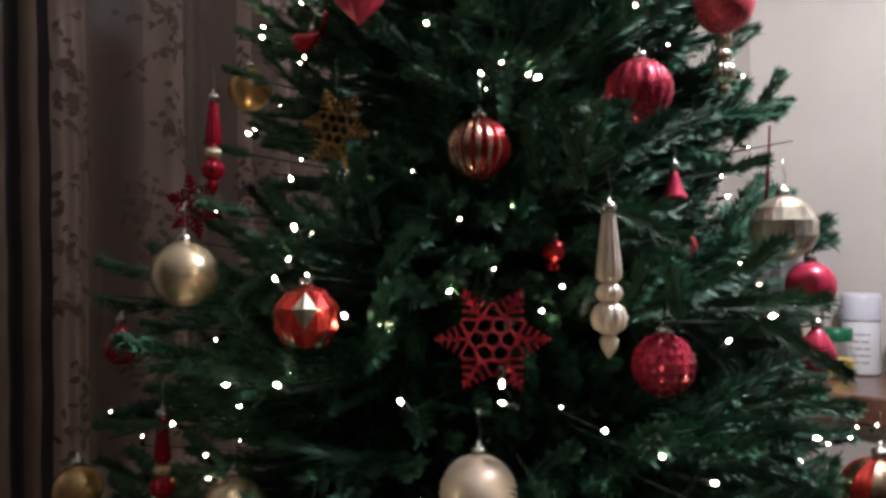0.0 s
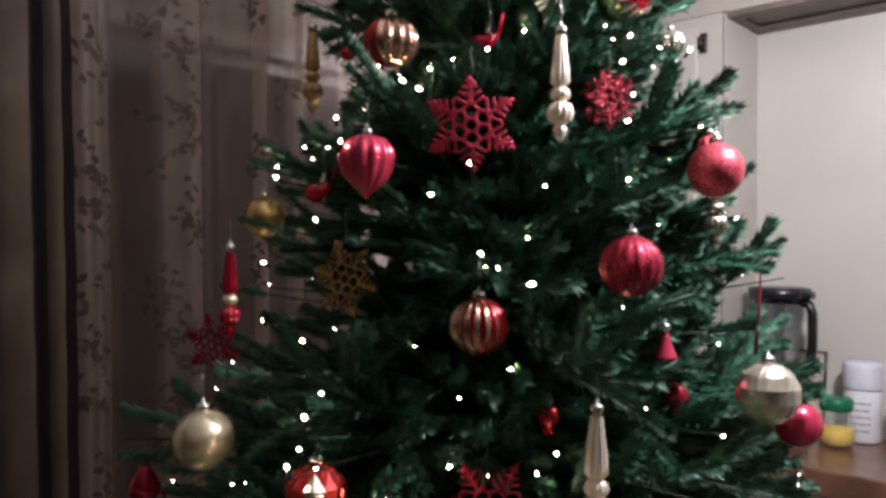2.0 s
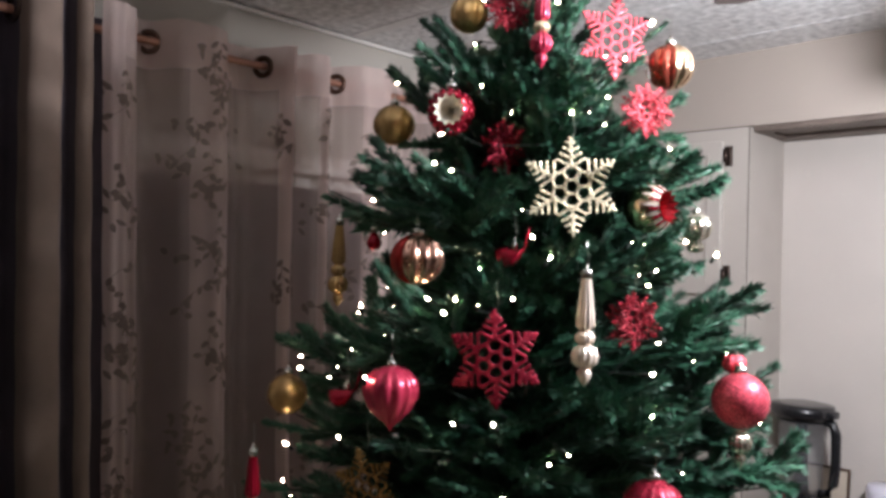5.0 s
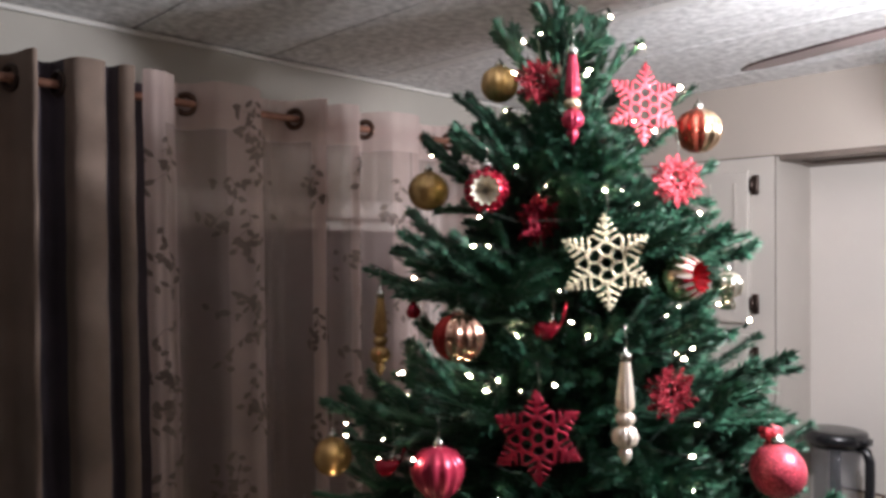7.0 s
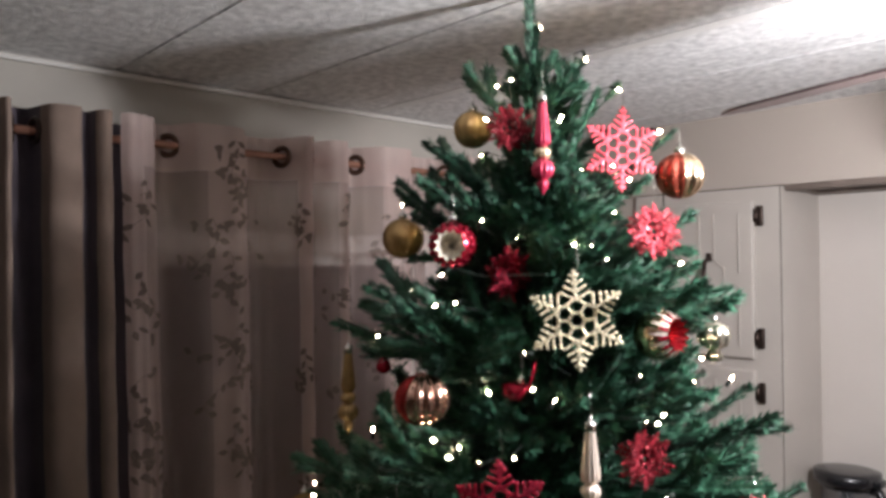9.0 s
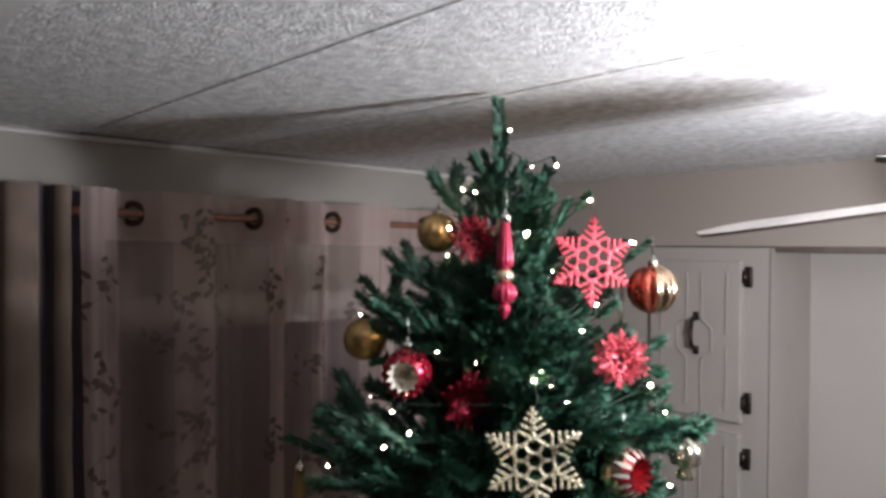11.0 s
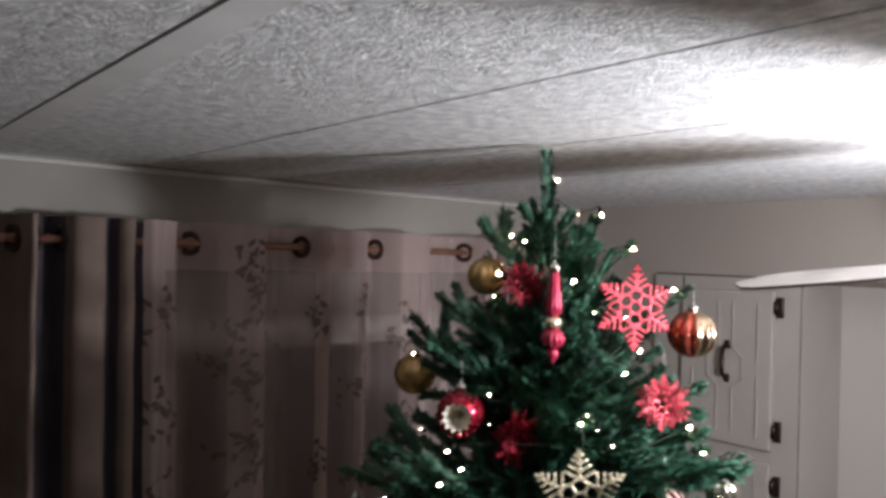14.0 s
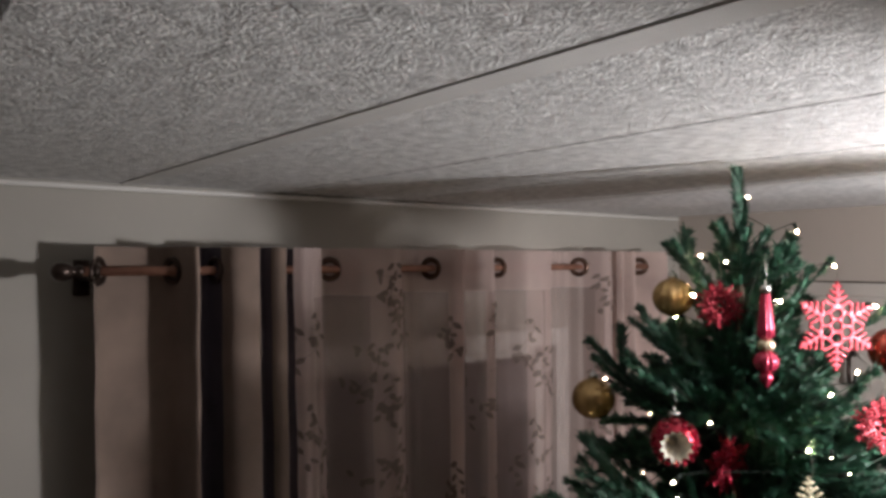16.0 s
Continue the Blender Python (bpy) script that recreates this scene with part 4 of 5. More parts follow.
def indent_ball(at, r, shell, inner, label, face, wire=0.03, studs=None, zigzag=None):
    """A bauble with a fluted hollow reflector on one side, which looks along face."""
    t = hang("bauble", at, r, label, "bauble", wire)
    q = Vector(face).to_track_quat("Z", "Y").to_matrix().to_4x4()
    n, cut = 18, 0.64
    prof = [(max(r * math.sin(a), 0.0008), r * math.cos(a)) for a in [math.pi - (math.pi - cut) * i / n for i in range(n + 1)]]
    part("shell", lathe(bmesh.new(), prof, 40, q, close=False), shell, t)
    rim, zr = r * math.sin(cut), r * math.cos(cut)
    bm = bmesh.new()
    steps = 24
    rings = []
    for fr, dz in ((1.03, 0.002), (0.74, -0.22 * r), (0.42, -0.58 * r), (0.10, -0.8 * r)):
        rings.append([bm.verts.new(q @ Vector((rim * (fr + (0.10 * fr if i % 2 else -0.14 * fr)) * math.cos(2 * math.pi * i / steps), rim * (fr + (0.10 * fr if i % 2 else -0.14 * fr)) * math.sin(2 * math.pi * i / steps), zr + dz + (0.003 if i % 2 else -0.003)))) for i in range(steps)])
    for a, b in zip(rings, rings[1:]):
        for i in range(steps):
            bm.faces.new((a[i], a[(i + 1) % steps], b[(i + 1) % steps], b[i]))
    bm.faces.new(rings[-1])
    part("reflector", bm, inner, t, "fluted hollow reflector", smooth=False)
    if studs:
        bm = bmesh.new()
        for k in range(16):
            a = 2 * math.pi * k / 16
            p = q @ Vector((r * 0.86 * math.cos(a), r * 0.86 * math.sin(a), r * 0.5))
            bmesh.ops.create_icosphere(bm, subdivisions=1, radius=r * 0.13, matrix=Matrix.Translation(p))
        part("studs", bm, studs, t)
    if zigzag:
        # pointed teeth round the hollow, two colours in turn
        m = 13
        for i in range(m):
            for slot, (a0, a1, lo, hi) in enumerate(((0.66, 1.40, 0.0, 0.62), (0.66, 1.10, 0.5, 1.0))):
                bm = bmesh.new()

                def on(a, i):
                    return bm.verts.new(q @ Vector((1.02 * r * math.sin(a) * math.cos(2 * math.pi * i / m), 1.02 * r * math.sin(a) * math.sin(2 * math.pi * i / m), 1.02 * r * math.cos(a))))

                lower = [on(a0 - 0.004 * slot, i + lo + (hi - lo) * s / 4) for s in range(5)]
                tip = on(a1, i + (lo + hi) / 2)
                sides = [on((a0 + a1) / 2, i + lo + (hi - lo) * s) for s in (0.22, 0.5, 0.78)]
                for f in ((lower[0], lower[1], sides[0]), (lower[1], lower[2], sides[1], sides[0]), (lower[2], lower[3], sides[2], sides[1]), (lower[3], lower[4], sides[2]), (sides[0], sides[1], tip), (sides[1], sides[2], tip)):
                    bm.faces.new(f)
                part("painted_tooth", bm, zigzag[slot], t)
    cap(t, r)
    hook(t, r + 0.012, r + 0.012 + wire)
    return t


def finial(top, length, mats, label, wire=0.03, collar=None):
    """A fluted icicle drop: a long cone, a collar, a melon ball and a pointed bead."""
    L = length
    at = (top[0], top[1], top[2] - L / 2)
    t = hang("finial_ornament", at, L / 2, label, "ornament", wire)
    h = L / 2
    W = 0.78 * L

    def turned(name, rows, mat, steps, lobes, depth):
        part(name, lathe(bmesh.new(), [(r * W, h - d * L) for r, d in rows], steps, lobes=lobes, depth=depth), mat, t)

    turned("cone", ((0.05, 0.0), (0.055, 0.04), (0.072, 0.15), (0.10, 0.36), (0.105, 0.45), (0.06, 0.49)), mats[0], 48, 12, 0.2)
    turned("collar", ((0.055, 0.485), (0.10, 0.52), (0.115, 0.56), (0.095, 0.60), (0.06, 0.615)), collar or mats[0], 48, 12, 0.14)
    turned("bead", ((0.05, 0.61), (0.12, 0.65), (0.152, 0.72), (0.13, 0.79), (0.06, 0.835)), mats[0], 48, 12, 0.2)
    turned("drop", ((0.05, 0.83), (0.085, 0.87), (0.07, 0.92), (0.025, 0.98), (0.004, 1.0)), mats[-1], 32, 8, 0.1)
    cap(t, h, 0.007)
    hook(t, h + 0.012, h + 0.012 + wire)
    return t


def bar(bm, p, q, w, th):
    """A flat bar in the xz plane with softened ends."""
    p, q = Vector(p), Vector(q)
    d = (q - p)
    l = d.length
    m = Matrix.Translation(((p.x + q.x) / 2, 0, (p.y + q.y) / 2)) @ Matrix.Rotation(-math.atan2(d.y, d.x), 4, "Y") @ Matrix.Diagonal((l + w * 0.6, th, w, 1))
    bmesh.ops.create_cube(bm, size=1, matrix=m)


def fused(name, bm, mat, parent, voxel=0.0012):
    """Bars melted into one piece with softly rounded edges."""
    src = link("cast", bm, mat)
    mod = src.modifiers.new("melt", "REMESH")
    mod.mode, mod.voxel_size = "VOXEL", voxel
    bpy.context.view_layer.update()
    me = bpy.data.meshes.new_from_object(src.evaluated_get(bpy.context.evaluated_depsgraph_get()))
    old = src.data
    bpy.data.objects.remove(src)
    bpy.data.meshes.remove(old)
    me.name = name
    me.materials.clear()
    me.materials.append(mat)
    me.shade_smooth()
    ob = new(name, me)
    ob.parent = parent
    return ob


def flake_arm(bm, R, a, w, th):
    """One arm of a cut-out snowflake with its barbs and its share of the honeycomb."""
    def at(r, s):
        return (R * (r * math.cos(a) - s * math.sin(a)), R * (r * math.sin(a) + s * math.cos(a)))
    c, d = math.cos(math.pi / 6), math.sin(math.pi / 6)

    def beside(r, side=1):
        return at(r * c, side * r * d)

    bar(bm, at(0.40, 0), at(1, 0), w, th)
    for r, l in ((0.40, 0.33), (0.56, 0.25), (0.71, 0.17), (0.85, 0.10)):
        for s in (-1, 1):
            bar(bm, at(r, 0), at(r + 0.5 * l, s * l * 0.866), w * 0.9, th * 0.98)
    # one cell of the honeycomb and its share of the middle one
    bar(bm, beside(0.16), beside(0.16, -1), w * 0.95, th * 0.96)
    bar(bm, beside(0.16), beside(0.36), w * 0.95, th * 0.94)
    for s in (-1, 1):
        bar(bm, beside(0.36, s), at(0.45, 0), w * 0.95, th * 0.92)
    return bm


def snowflake(at, R, mat, label, yaw, spin=0.0, tilt=0.0, wire=0.025, width=0.078):
    t = hang("snowflake_ornament", at, R, label, "ornament", wire, yaw, tilt)
    bm = bmesh.new()
    for k in range(6):
        flake_arm(bm, R, math.pi / 2 + spin + k * math.pi / 3, R * width, 0.0045)
    fused("flake", bm, mat, t)
    hook(t, R - 0.002, R + 0.012 + wire)
    return t


def burst_flake(at, R, mat, label, yaw, wire=0.025):
    """A three-dimensional snowflake: cut-out flakes laid across one another, spun and tipped."""
    t = hang("snowflake_ball", at, R, label, "ornament", wire, yaw)
    whole = bmesh.new()
    for k in range(4):
        bm = bmesh.new()
        for j in range(6):
            flake_arm(bm, R * (1.0, 0.98, 0.95, 0.93)[k], math.pi / 2 + j * math.pi / 3 + (0, 30, 15, 45)[k] * math.pi / 180, R * 0.05, 0.0022)
        bm.transform(Matrix.Rotation((0.0, 0.3, -0.35, 0.5)[k], 4, "Z") @ Matrix.Rotation((0.0, 0.15, 0.3, -0.25)[k], 4, "X"))
        me = bpy.data.meshes.new("layer")
        bm.to_mesh(me)
        bm.free()
        whole.from_mesh(me)
        bpy.data.meshes.remove(me)
    fused("flake", whole, mat, t, 0.00095)
    hook(t, R * 0.9, R + 0.012 + wire)
    return t


def tail_ornament(at, s, mat, label, yaw):
    """A small rounded body with one upturned end."""
    t = hang("curved_ornament", at, s, label, "ornament", 0.02, yaw)
    bm = bmesh.new()
    pts = [(-1.0, -0.15), (-0.75, -0.35), (-0.3, -0.5), (0.15, -0.42), (0.45, -0.1), (0.6, 0.4), (0.68, 0.85), (0.7, 1.0)]
    rad = [0.12, 0.38, 0.50, 0.48, 0.40, 0.32, 0.26, 0.12]
    rings = []
    for (x, z), r in zip(pts, rad):
        rings.append([bm.verts.new((s * (x + 0.5 * r * math.cos(q)), s * r * math.sin(q) * 0.9, s * (z + r * math.cos(q)))) for q in [2 * math.pi * i / 14 for i in range(14)]])
    for a, b in zip(rings, rings[1:]):
        for i in range(14):
            bm.faces.new((a[i], a[(i + 1) % 14], b[(i + 1) % 14], b[i]))
    bm.faces.new(rings[0][::-1]), bm.faces.new(rings[-1])
    part("body", bm, mat, t)
    cap(t, s * 0.05, 0.005)
    hook(t, s * 0.1, s + 0.032)
    return t


def drop(at, r, profile, mats, label, lobes=0, depth=0.0, name="drop_ornament", wire=0.02):
    """A small turned ornament from a profile in units of r."""
    h = profile[-1][1] * r
    t = hang(name, at, h, label, "ornament", wire)
    part("body", lathe(bmesh.new(), [(a * r, b * r) for a, b in profile], max(30, lobes * 4), lobes=lobes, depth=depth), mats, t)
    cap(t, h, 0.006)
    hook(t, h + 0.012, h + 0.012 + wire)
    return t


ONION = [(0.03, -1.32), (0.13, -1.14), (0.44, -0.87), (0.79, -0.48), (0.97, 0.0), (1.0, 0.25), (0.92, 0.55), (0.65, 0.85), (0.25, 1.0)]
BELL = [(0.8, -1.0), (1.0, -0.95), (0.92, -0.7), (0.62, -0.1), (0.42, 0.6), (0.25, 1.2), (0.1, 1.35)]
TEAR = [(0.1, -1.0), (0.6, -0.9), (0.95, -0.45), (1.0, 0.0), (0.75, 0.6), (0.4, 1.1), (0.15, 1.4)]
TWOBEAD = [(0.1, -1.6), (0.45, -1.5), (0.55, -1.2), (0.3, -0.85), (0.8, -0.6), (1.0, 0.0), (0.8, 0.6), (0.2, 0.9)]
FACE = 40.0        # yaw of a flat ornament that looks out towards the room

# large baubles
ball((-0.514, 0.634, 1.351), 0.0335, [COPPER_SHINE, DEEP_RED], "shiny red and copper striped melon bauble", 16, 0.10, 96, every=32, yaw=10)
ball((-0.400, 0.781, 1.421), 0.037, [RED_GLIT], "red ribbed bauble with glitter", 16, 0.08, 64)
ball((-0.354, 0.914, 1.543), 0.0355, [RED_PEARL], "pearly red round bauble with fine glitter")
ball((-0.760, 0.424, 1.214), 0.0358, [GOLD], "satin gold round bauble")
ball((-0.453, 0.557, 1.007), 0.0375, [PEARL], "pearl champagne round bauble")
diamond_ball((-0.618, 0.481, 1.170), 0.034, [RED_SHINE, SILVER], "red and champagne diamond-faceted bauble", 8, 5, lambda i, k: 1 if (k == 3 and i % 4 == 1) or (k == 1 and i % 2) else 0, 0.05, yaw=4)
diamond_ball((-0.358, 0.752, 1.118), 0.033, [RED_QUILT], "glossy red quilted bauble on a long wire", 14, 11, None, 0.05, wire=0.10)
diamond_ball((-0.286, 0.912, 1.266), 0.038, [CHAMPAGNE, CHAMPAGNE_PALE], "matt champagne diamond-cut round bauble", 10, 7, lambda i, k: i % 2, 0.012)
ball((-0.307, 1.090, 1.195), 0.033, [RED_SATIN], "satin red round bauble")
ball((-0.677, 0.646, 1.712), 0.034, [COPPER_SHINE, COPPER_SHINE, RED_SHINE], "shiny ribbed melon bauble, part copper, part red", 14, 0.2, 84, every=3, yaw=-75)
ball((-0.534, 1.049, 2.025), 0.036, [GOLD_SHINE, GOLD_SHINE, RUST_SHINE], "shiny ribbed melon bauble, half gold, half rust-red", 12, 0.14, 72, every=3, yaw=-47)
ball((-0.896, 0.793, 1.934), 0.034, [AMBER], "amber gold ribbed bauble", 16, 0.10, 48)
ball((-0.979, 0.653, 1.489), 0.033, [AMBER], "amber gold round bauble")
ball((-0.770, 0.834, 2.104), 0.030, [AMBER], "amber gold ribbed bauble", 12, 0.12, 48)
ball((-0.726, 0.466, 0.958), 0.033, [GOLD], "satin gold round bauble")
ball((-0.905, 0.372, 0.962), 0.028, [AMBER], "amber gold round bauble")
ball((-0.165, 0.800, 1.010), 0.035, [RED_SHINE, GOLD_SHINE], "shiny red and gold melon bauble", 12, 0.14, 48, every=12)
indent_ball((-0.679, 0.704, 1.917), 0.0325, RED_GLOSS, MIRROR_CUP, "glossy red bauble with silver fluted hollow", (0.62, -0.74, -0.05), studs=RED_GLIT)
indent_ball((-0.489, 0.914, 1.792), 0.035, GOLD_SHINE, DEEP_RED, "gold bauble with red and white fluted hollow", (0.97, -0.04, 0.06), zigzag=[PEARL, RED_GLOSS])
# onion, finials
drop((-0.649, 0.580, 1.545), 0.0345, ONION, RED_SATIN, "satin red fluted onion bauble", 14, 0.14, wire=0.03)
finial((-0.460, 0.718, 1.698), 0.132, [PEARL], "pearl champagne fluted finial ornament")
finial((-0.357, 0.635, 1.276), 0.140, [PEARL], "pearl champagne fluted finial ornament")
finial((-0.605, 0.808, 2.119), 0.133, [RED_SATIN], "satin red fluted finial with gold collar", collar=GOLD, wire=0.04)
finial((-0.869, 0.525, 1.437), 0.125, [RED_GLOSS], "glossy red fluted finial with gold collar", collar=GOLD)
finial((-0.379, 0.975, 1.570), 0.132, [SILVER], "shiny champagne fluted finial ornament")
finial((-0.850, 0.649, 1.762), 0.125, [AMBER], "amber gold fluted finial ornament")
finial((-0.868, 0.457, 1.040), 0.120, [RED_GLOSS], "glossy red fluted finial ornament", collar=GOLD)
# flat snowflakes
snowflake((-0.556, 0.667, 1.592), 0.060, RED_GLIT, "flat red glitter cut-out snowflake", FACE + 6, 0.05, width=0.092)
snowflake((-0.488, 0.624, 1.146), 0.060, RED_GLIT, "flat red glitter cut-out snowflake", FACE, 0.45, -4, width=0.074)
snowflake((-0.541, 0.799, 1.815), 0.067, GOLD_GLIT, "flat gold glitter cut-out snowflake", FACE + 4, 0.06, width=0.074)
snowflake((-0.584, 0.970, 2.064), 0.065, PINK_GLIT, "flat bright red glitter cut-out snowflake", FACE + 17, -0.03, 0, width=0.078)
snowflake((-0.745, 0.626, 1.398), 0.054, GOLD_SHADED, "flat gold glitter cut-out snowflake, its shade put into the colour", FACE - 25, 0.3)
snowflake((-0.920, 0.528, 1.302), 0.045, RED_GLIT, "flat red glitter cut-out snowflake", FACE - 15, 0.2)
# crossed snowflakes
burst_flake((-0.507, 0.932, 1.935), 0.041, PINK_GLIT, "bright red three-dimensional glitter snowflake", FACE)
burst_flake((-0.469, 0.844, 1.638), 0.041, DARK_GLIT, "dark red three-dimensional glitter snowflake", FACE + 20)
burst_flake((-0.652, 0.788, 1.876), 0.044, RED_GLIT, "red glitter snowflake turned half edge-on", FACE + 52)
burst_flake((-0.688, 0.831, 2.095), 0.037, DARK_GLIT, "dark red three-dimensional glitter snowflake", FACE)
# small ones
tail_ornament((-0.783, 0.618, 1.528), 0.026, RED_GLOSS, "small glossy red ornament with an upturned tail", 35)
tail_ornament((-0.601, 0.755, 1.730), 0.026, RED_GLOSS, "small glossy red ornament with an upturned tail", 30)
drop((-0.393, 0.856, 1.318), 0.016, BELL, RED_SATIN, "small red bell ornament", name="bell_ornament")
drop((-0.410, 0.918, 1.246), 0.019, TWOBEAD, RED_GLOSS, "small red double bead ornament")
drop((-0.250, 0.911, 1.125), 0.021, TEAR, RED_SATIN, "small red teardrop ornament")
drop((-0.930, 0.434, 1.120), 0.022, TEAR, RED_GLOSS, "small glossy red teardrop ornament")
drop((-0.835, 0.704, 1.736), 0.012, TEAR, RED_GLOSS, "tiny red bead ornament")
drop((-0.519, 1.121, 1.775), 0.026, TWOBEAD, SILVER, "small shiny champagne bead ornament", 8, 0.2)
drop((-0.385, 0.966, 1.582), 0.016, TWOBEAD, PINK_GLIT, "small bright red glitter bead ornament", 8, 0.2)
drop((-0.900, 0.780, 1.30), 0.016, TEAR, RED_GLOSS, "small glossy red teardrop ornament")
drop((-0.475, 0.720, 1.240), 0.015, TWOBEAD, [DEEP_RED], "small dark red bead ornament")
bow((-0.885, 0.418, 1.118), 0.022, RED_GLOSS, "small glossy red ribbon bow on a branch", 40)
bow((-0.562, 1.112, 1.672), 0.024, RED_GLOSS, "small glossy red ribbon bow on a branch", 30)
st = hang("glitter_stick", (-0.350, 1.055, 1.352), 0.06, "thin red glitter twig ornament", "ornament", 0.01, 0, 8)
part("stick", tube(bmesh.new(), [(0.004, 0, -0.06), (0, 0, 0), (-0.006, 0, 0.06)], 0.0028, 6, 0.5), RED_GLIT, st)
hook(st, 0.055, 0.082)


def clear_of_ornaments(base, to, skip=None, pad=0.014):
    """Whether a branch leaves the ornaments room and does not cover them on the dressed side."""
    for centre, r, top in HUNG:
        if top is skip:
            continue
        deep = centre.dot(FRONT)
        for q in (0.3, 0.45, 0.6, 0.7, 0.8, 0.9, 1.0, 1.06):
            p = base.lerp(to, q)
            if p.dot(FRONT) < deep - 0.03:
                continue
            if abs(p.z - centre.z) < r * 0.95 + pad * 0.7 and abs((p - centre).dot(SIDE_AXIS)) < min(r, 0.055) * 0.9 + pad:
                return False
    return True


# branches that carry the ornaments
for centre, r, top in HUNG:
    flat = Vector((top.x - AXIS.x, top.y - AXIS.y, 0))
    rise = math.tan(slope(top.z)) * flat.length
    base = Vector((AXIS.x, AXIS.y, min(top.z - rise, 2.2)))
    free = clear_of_ornaments(base, base.lerp(top, 1.15), top)
    if not (free and put_branch(base, top, 1.08)):
        put_branch(base, top, 1.02, BARE, 1000)

# bulbs that stand free on the dressed side, strand by strand
TOP_STRAND = [(-0.675, 0.888, 2.255), (-0.622, 0.932, 2.204), (-0.729, 0.847, 2.168), (-0.664, 0.809, 2.159), (-0.580, 0.955, 2.153), (-0.754, 0.874, 2.134), (-0.717, 0.810, 2.109), (-0.609, 0.854, 2.103), (-0.623, 0.869, 2.101), (-0.559, 1.031, 2.093), (-0.548, 1.016, 2.093), (-0.528, 0.905, 2.007), (-0.581, 0.943, 1.965), (-0.644, 0.793, 1.926), (-0.553, 0.821, 1.922), (-0.544, 0.799, 1.915), (-0.513, 1.012, 1.890), (-0.644, 0.641, 1.837), (-0.680, 0.710, 1.837), (-0.494, 1.035, 1.749), (-0.505, 0.669, 1.743), (-0.433, 1.008, 1.729), (-0.530, 0.739, 1.718)]
MIDDLE_STRAND = [(-0.698, 0.793, 1.701), (-0.451, 0.847, 1.686), (-0.504, 0.635, 1.670), (-0.662, 0.653, 1.660), (-0.629, 0.650, 1.644), (-0.852, 0.696, 1.637), (-0.389, 0.764, 1.622), (-0.385, 0.743, 1.588), (-0.795, 0.636, 1.582), (-0.656, 0.544, 1.568), (-0.899, 0.622, 1.561), (-0.894, 0.617, 1.544), (-0.490, 0.589, 1.534), (-0.416, 0.802, 1.527), (-0.601, 0.643, 1.508), (-0.528, 0.746, 1.454), (-0.518, 0.643, 1.435), (-0.441, 0.578, 1.421), (-0.953, 0.635, 1.416), (-0.413, 0.598, 1.405), (-0.465, 0.758, 1.404), (-0.715, 0.534, 1.324), (-0.655, 0.585, 1.324)]
LOW_STRAND = [(-1.092, 0.725, 1.310), (-0.529, 0.715, 1.291), (-0.599, 0.451, 1.261), (-0.694, 0.547, 1.260), (-0.596, 0.442, 1.230), (-0.606, 0.434, 1.211), (-0.455, 0.707, 1.200), (-0.517, 0.588, 1.197), (-0.244, 0.745, 1.176), (-0.555, 0.478, 1.175), (-0.480, 0.703, 1.172), (-0.564, 0.535, 1.164), (-0.261, 0.680, 1.156), (-0.385, 0.505, 1.126), (-0.570, 0.411, 1.115), (-0.635, 0.399, 1.110), (-0.382, 0.502, 1.110), (-0.453, 0.453, 1.109), (-0.316, 0.555, 1.088), (-0.281, 0.588, 1.066), (-0.207, 0.751, 1.064), (-0.251, 0.621, 1.043)]
FREE_BULBS = [Vector(p) for p in TOP_STRAND + MIDDLE_STRAND + LOW_STRAND]
HUNG.extend((p, 0.007, p) for p in FREE_BULBS)
for p in FREE_BULBS:
    out = Vector((p.x - AXIS.x, p.y - AXIS.y, 0))
    if out.length > 0.6 * reach(p.z) or p.z > 1.95:
        lift = out.length * (1.4 if p.z > 2.05 else math.tan(slope(p.z)))
        foot = Vector((AXIS.x, AXIS.y, min(p.z - lift, 2.19)))
        put_branch(foot, p - out.normalized() * 0.012 - Vector((0, 0, 0.006)), 1.0, SHOOTS if p.z > 2.05 else None, 4)

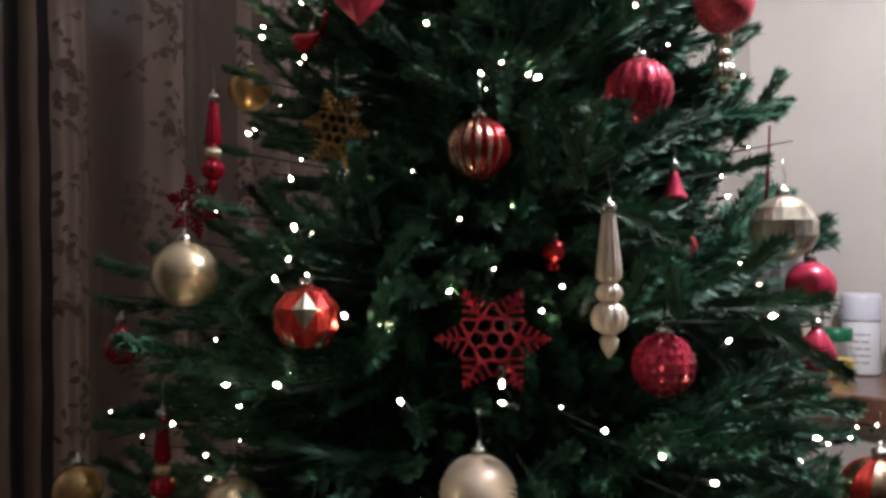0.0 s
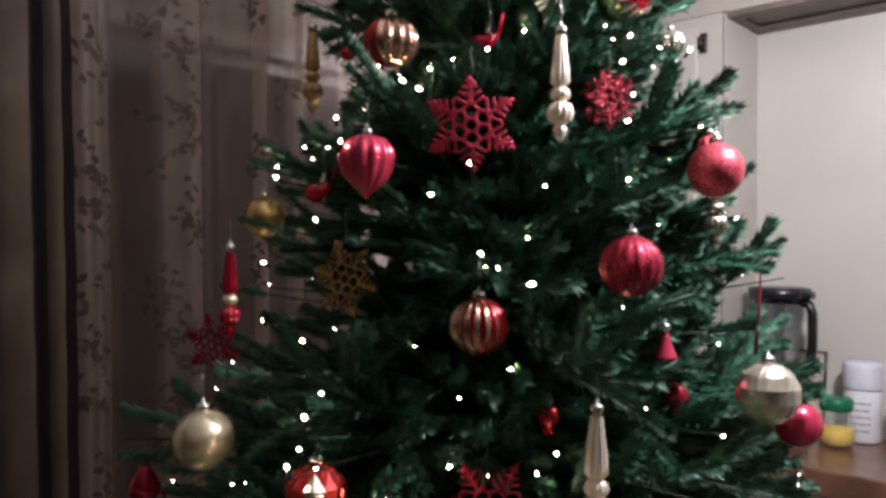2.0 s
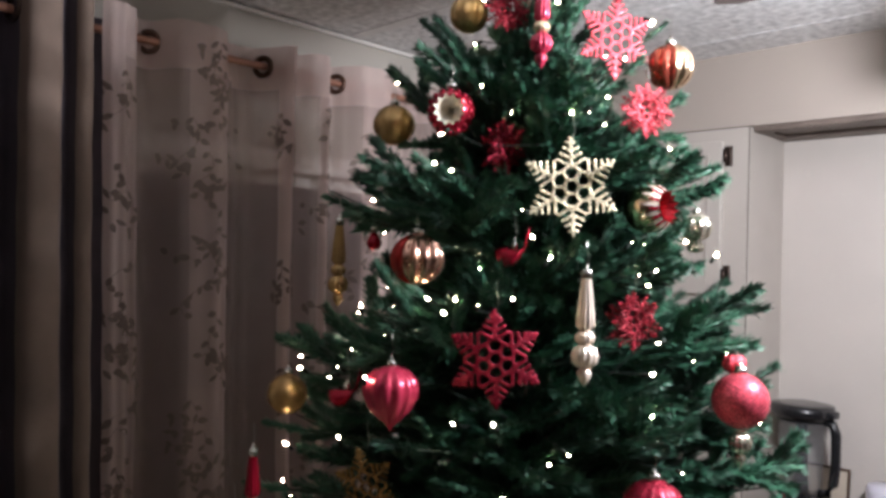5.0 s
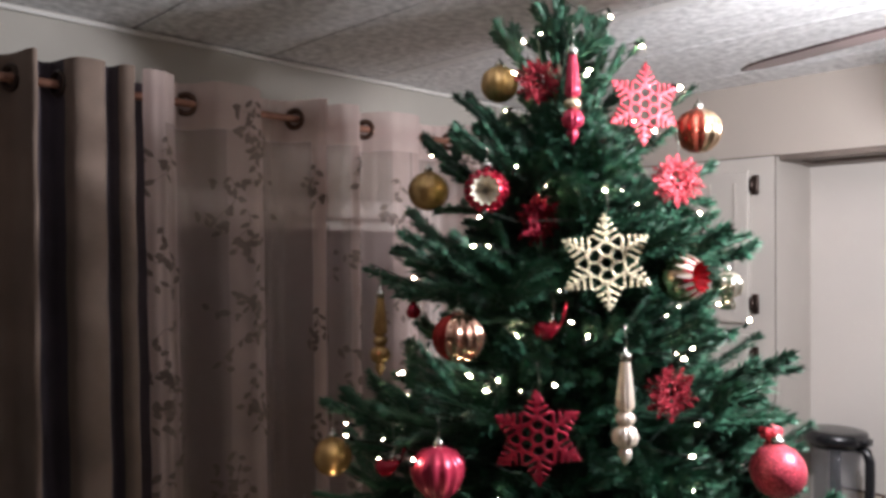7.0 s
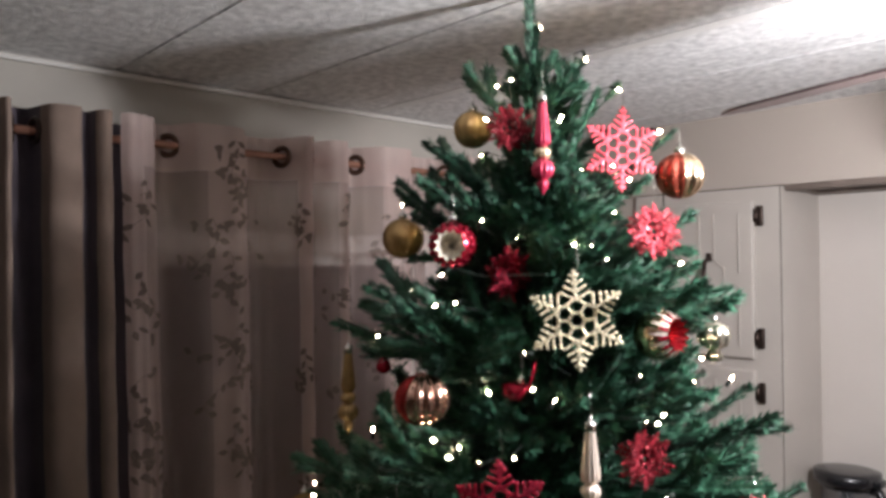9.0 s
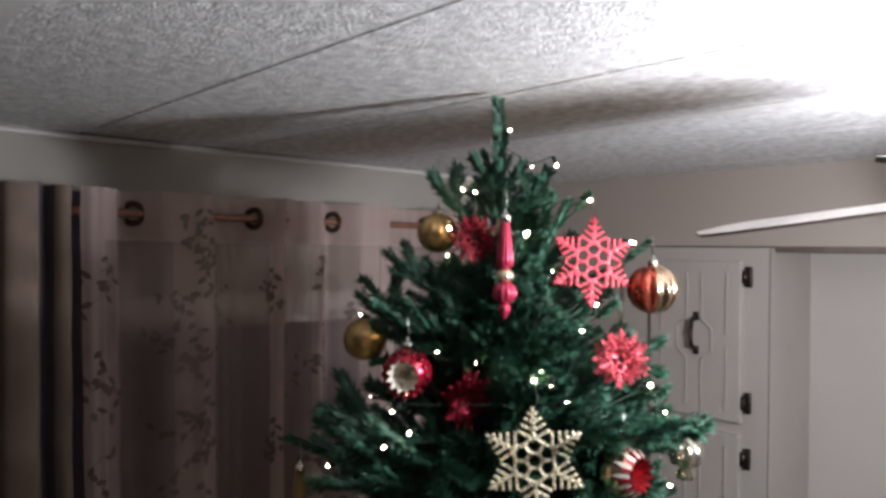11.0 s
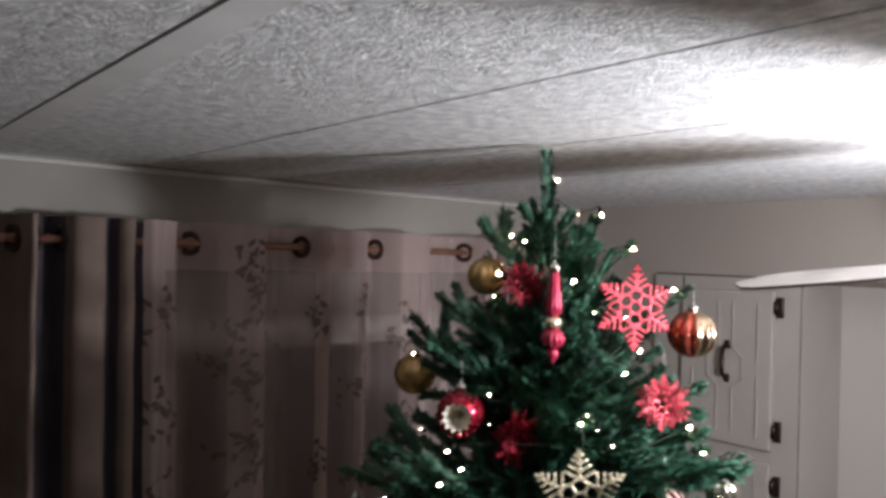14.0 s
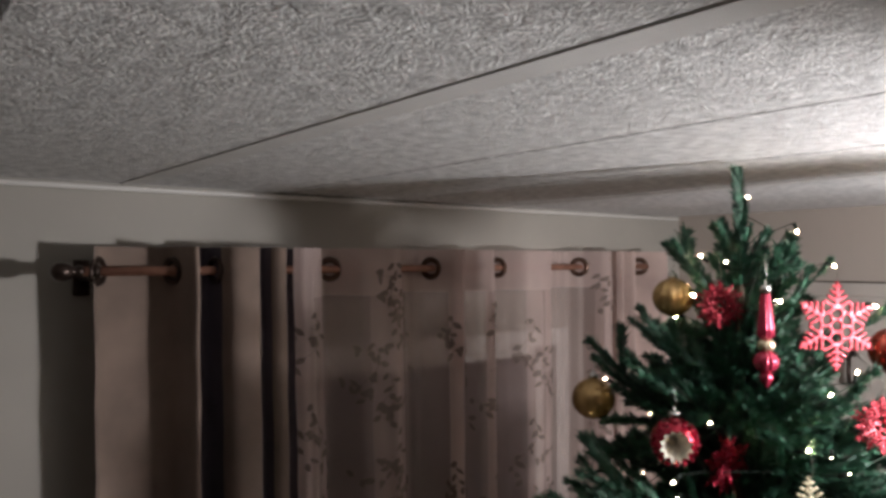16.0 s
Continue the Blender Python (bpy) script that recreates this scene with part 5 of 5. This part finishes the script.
# the rest of the branches, ring by ring
z, turn = 0.40, 0.0
while z < 2.13:
    R = reach(z)
    count = max(7, round(2 * math.pi * R / (0.22 if z < 0.8 else 0.215 if z < 1.2 else 0.185 if z < 1.6 else 0.15 if z < 1.8 else 0.105)))
    for k in range(count):
        az = turn + 2 * math.pi * (k + rnd.uniform(-0.25, 0.25)) / count
        if sparse(az, z):
            continue
        zz = z + rnd.uniform(-0.03, 0.03)
        e = slope(zz) + radians(rnd.uniform(-7, 7))
        for f in (1.0, 0.86, 0.72, 0.56, 0.4):
            l = R * f * rnd.uniform(0.9, 1.08) * short(az, z)
            to = Vector((AXIS.x + math.cos(az) * l, AXIS.y + math.sin(az) * l, zz))
            base = Vector((AXIS.x, AXIS.y, min(zz - l * math.tan(e), 2.2)))
            if clear_of_ornaments(base, to) and put_branch(base, to):
                break
    # short inner growth round the trunk
    inner = max(6, round(2 * math.pi * R / (0.34 if z < 1.6 else 0.16 if z < 1.8 else 0.11)))
    for k in range(inner):
        az = turn + 1.1 + 2 * math.pi * (k + rnd.uniform(-0.3, 0.3)) / inner
        if sparse(az, z):
            continue
        l = max(0.08, R * rnd.uniform(0.42, 0.6))
        b = Vector((AXIS.x, AXIS.y, z + 0.02))
        to = b + Vector((math.cos(az) * l, math.sin(az) * l, l * rnd.uniform(0.0, 0.5)))
        if clear_of_ornaments(b, to):
            put_branch(b, to)
    # extra branches towards the pantry, mostly out of view, added to block the lamp
    for k in range(round(R / 0.05)):
        az = rnd.uniform(0.35, 2.4)
        l = R * rnd.uniform(0.7, 1.0) * short(az, z)
        to = Vector((AXIS.x + math.cos(az) * l, AXIS.y + math.sin(az) * l, z + rnd.uniform(-0.03, 0.03)))
        base = Vector((AXIS.x, AXIS.y, min(to.z - l * math.tan(slope(z)), 2.2)))
        if clear_of_ornaments(base, to):
            put_branch(base, to)
    # dense heart, added to stop lamp light passing through the tree
    for k in range(round(2 * math.pi * R / 0.17) if z < 1.9 else 0):
        az = 2.4 * k + 7 * z
        l = max(0.07, R * rnd.uniform(0.22, 0.44))
        b = Vector((AXIS.x, AXIS.y, z + rnd.uniform(-0.03, 0.03)))
        to = b + Vector((math.cos(az) * l, math.sin(az) * l, l * rnd.uniform(-0.1, 0.7)))
        if clear_of_ornaments(b, to):
            put_branch(b, to)
    turn += 2.4
    z += 0.12 if z < 0.8 else 0.062 if z < 1.6 else 0.054 if z < 1.75 else 0.045
# upright growth hugging the upper trunk
for k in range(120):
    az, zb = 2.4 * k, 1.66 + 0.0033 * k
    if sparse(az, zb):
        continue
    l = rnd.uniform(0.09, 0.15) * (1 - 0.0045 * k)
    b = AXIS + Vector((0, 0, zb))
    to = b + Vector((math.cos(az) * l * 0.6, math.sin(az) * l * 0.6, l * 0.8))
    if clear_of_ornaments(b, to, None, 0.004):
        put_branch(b, to, 1.0, SHOOTS)
# leader and the shoots round it
put_branch(AXIS + Vector((0.0, 0, 2.13)), AXIS + Vector((0.005, 0.004, TIP + 0.004)), 1.0, SHOOTS)
for k in range(18):
    az = 2.4 * k + 0.9
    e = radians(64 - 1.6 * k)
    b = AXIS + Vector((0, 0, 2.178 - 0.008 * k))
    to = b + rnd.uniform(0.075, 0.105) * (0.55 + 0.045 * k) * Vector((math.cos(az) * math.cos(e), math.sin(az) * math.cos(e), math.sin(e)))
    if clear_of_ornaments(b, to, None, 0.008):
        put_branch(b, to, 1.0, SHOOTS)

# ---- string of lights ----
lights = thing("string_lights", pose(AXIS.x, AXIS.y, 0), "string of small warm white lights wound round the tree, lit", "string lights")
bulb = bmesh.new()
lathe(bulb, [(0.0011, -0.003), (0.0019, -0.0015), (0.0023, 0.001), (0.0019, 0.0033), (0.0006, 0.005)], 12)
bulb_me = bpy.data.meshes.new("bulb")
bulb.to_mesh(bulb_me)
bulb.free()
bulb_me.materials.append(BULB)
bulb_me.shade_smooth()
wire_bm = bmesh.new()


def put_bulb(p, d, size):
    """A bulb at p, in the tree's space, that points along d, and its socket; gives the socket's foot."""
    ob = new("bulb", bulb_me)
    ob.parent = lights
    m = d.to_track_quat("Z", "Y").to_matrix().to_4x4() @ Matrix.Scale(size, 4)
    m.translation = p
    ob.matrix_basis = m
    tube(wire_bm, [p - d * 0.014, p - d * 0.003], 0.0026, 6)
    return p - d * 0.014


def put_wire(a, b):
    """Wire between two sockets, sagging back into the tree."""
    tube(wire_bm, [a, Vector((a.x * 0.62, a.y * 0.62, a.z - 0.012)), Vector((b.x * 0.62, b.y * 0.62, b.z - 0.012)), b], 0.0007, 4)


def bulb_way(p):
    return (Vector((rnd.gauss(0, 0.6), rnd.gauss(0, 0.6), rnd.gauss(0.4, 0.6))) + Vector((p.x, p.y, 0)).normalized()).normalized()


prev = None
for w in FREE_BULBS:
    p = w - AXIS
    foot = put_bulb(p, bulb_way(p), rnd.choice((0.62, 0.70, 0.78, 0.84)))
    if prev is not None and (prev - foot).length < 0.16:
        put_wire(prev, foot)
    prev = foot
prev = None
N = 470
for k in range(N):
    q = (k + 0.5) / N
    z = 0.72 + 1.51 * (1 - (1 - q) ** 0.58)
    if z > 1.93 and k % 3 == 0:
        continue
    az = 2 * math.pi * 20.3 * (1 - (1 - q) ** 0.8) + rnd.uniform(-0.12, 0.12)
    R = reach(z) * rnd.uniform(0.62, 0.93)
    p = Vector((R * math.cos(az), R * math.sin(az), z + rnd.uniform(-0.05, 0.05)))
    front = Vector((p.x, p.y, 0)).normalized().dot(FRONT)
    if z > 1.0 and front > -0.1 and k % 3:      # that side has its own strands
        continue
    for _ in range(6):
        w = p + AXIS
        if any(abs(w.z - c.z) < r + 0.006 and abs((w - c).dot(SIDE_AXIS)) < min(r, 0.06) + 0.004 and (w - c).dot(FRONT) > -0.03 for c, r, h in HUNG):
            p = Vector((p.x * 0.97, p.y * 0.97, p.z + 0.025))
    foot = put_bulb(p, bulb_way(p), rnd.choice((0.28, 0.36, 0.44, 0.54) if front > -0.1 else (0.30, 0.38, 0.46, 0.54)))
    if prev is not None and (prev - foot).length < 0.35:
        put_wire(prev, foot)
    prev = foot
part("wire", wire_bm, WIRE, lights, "dark green wire with bulb sockets")
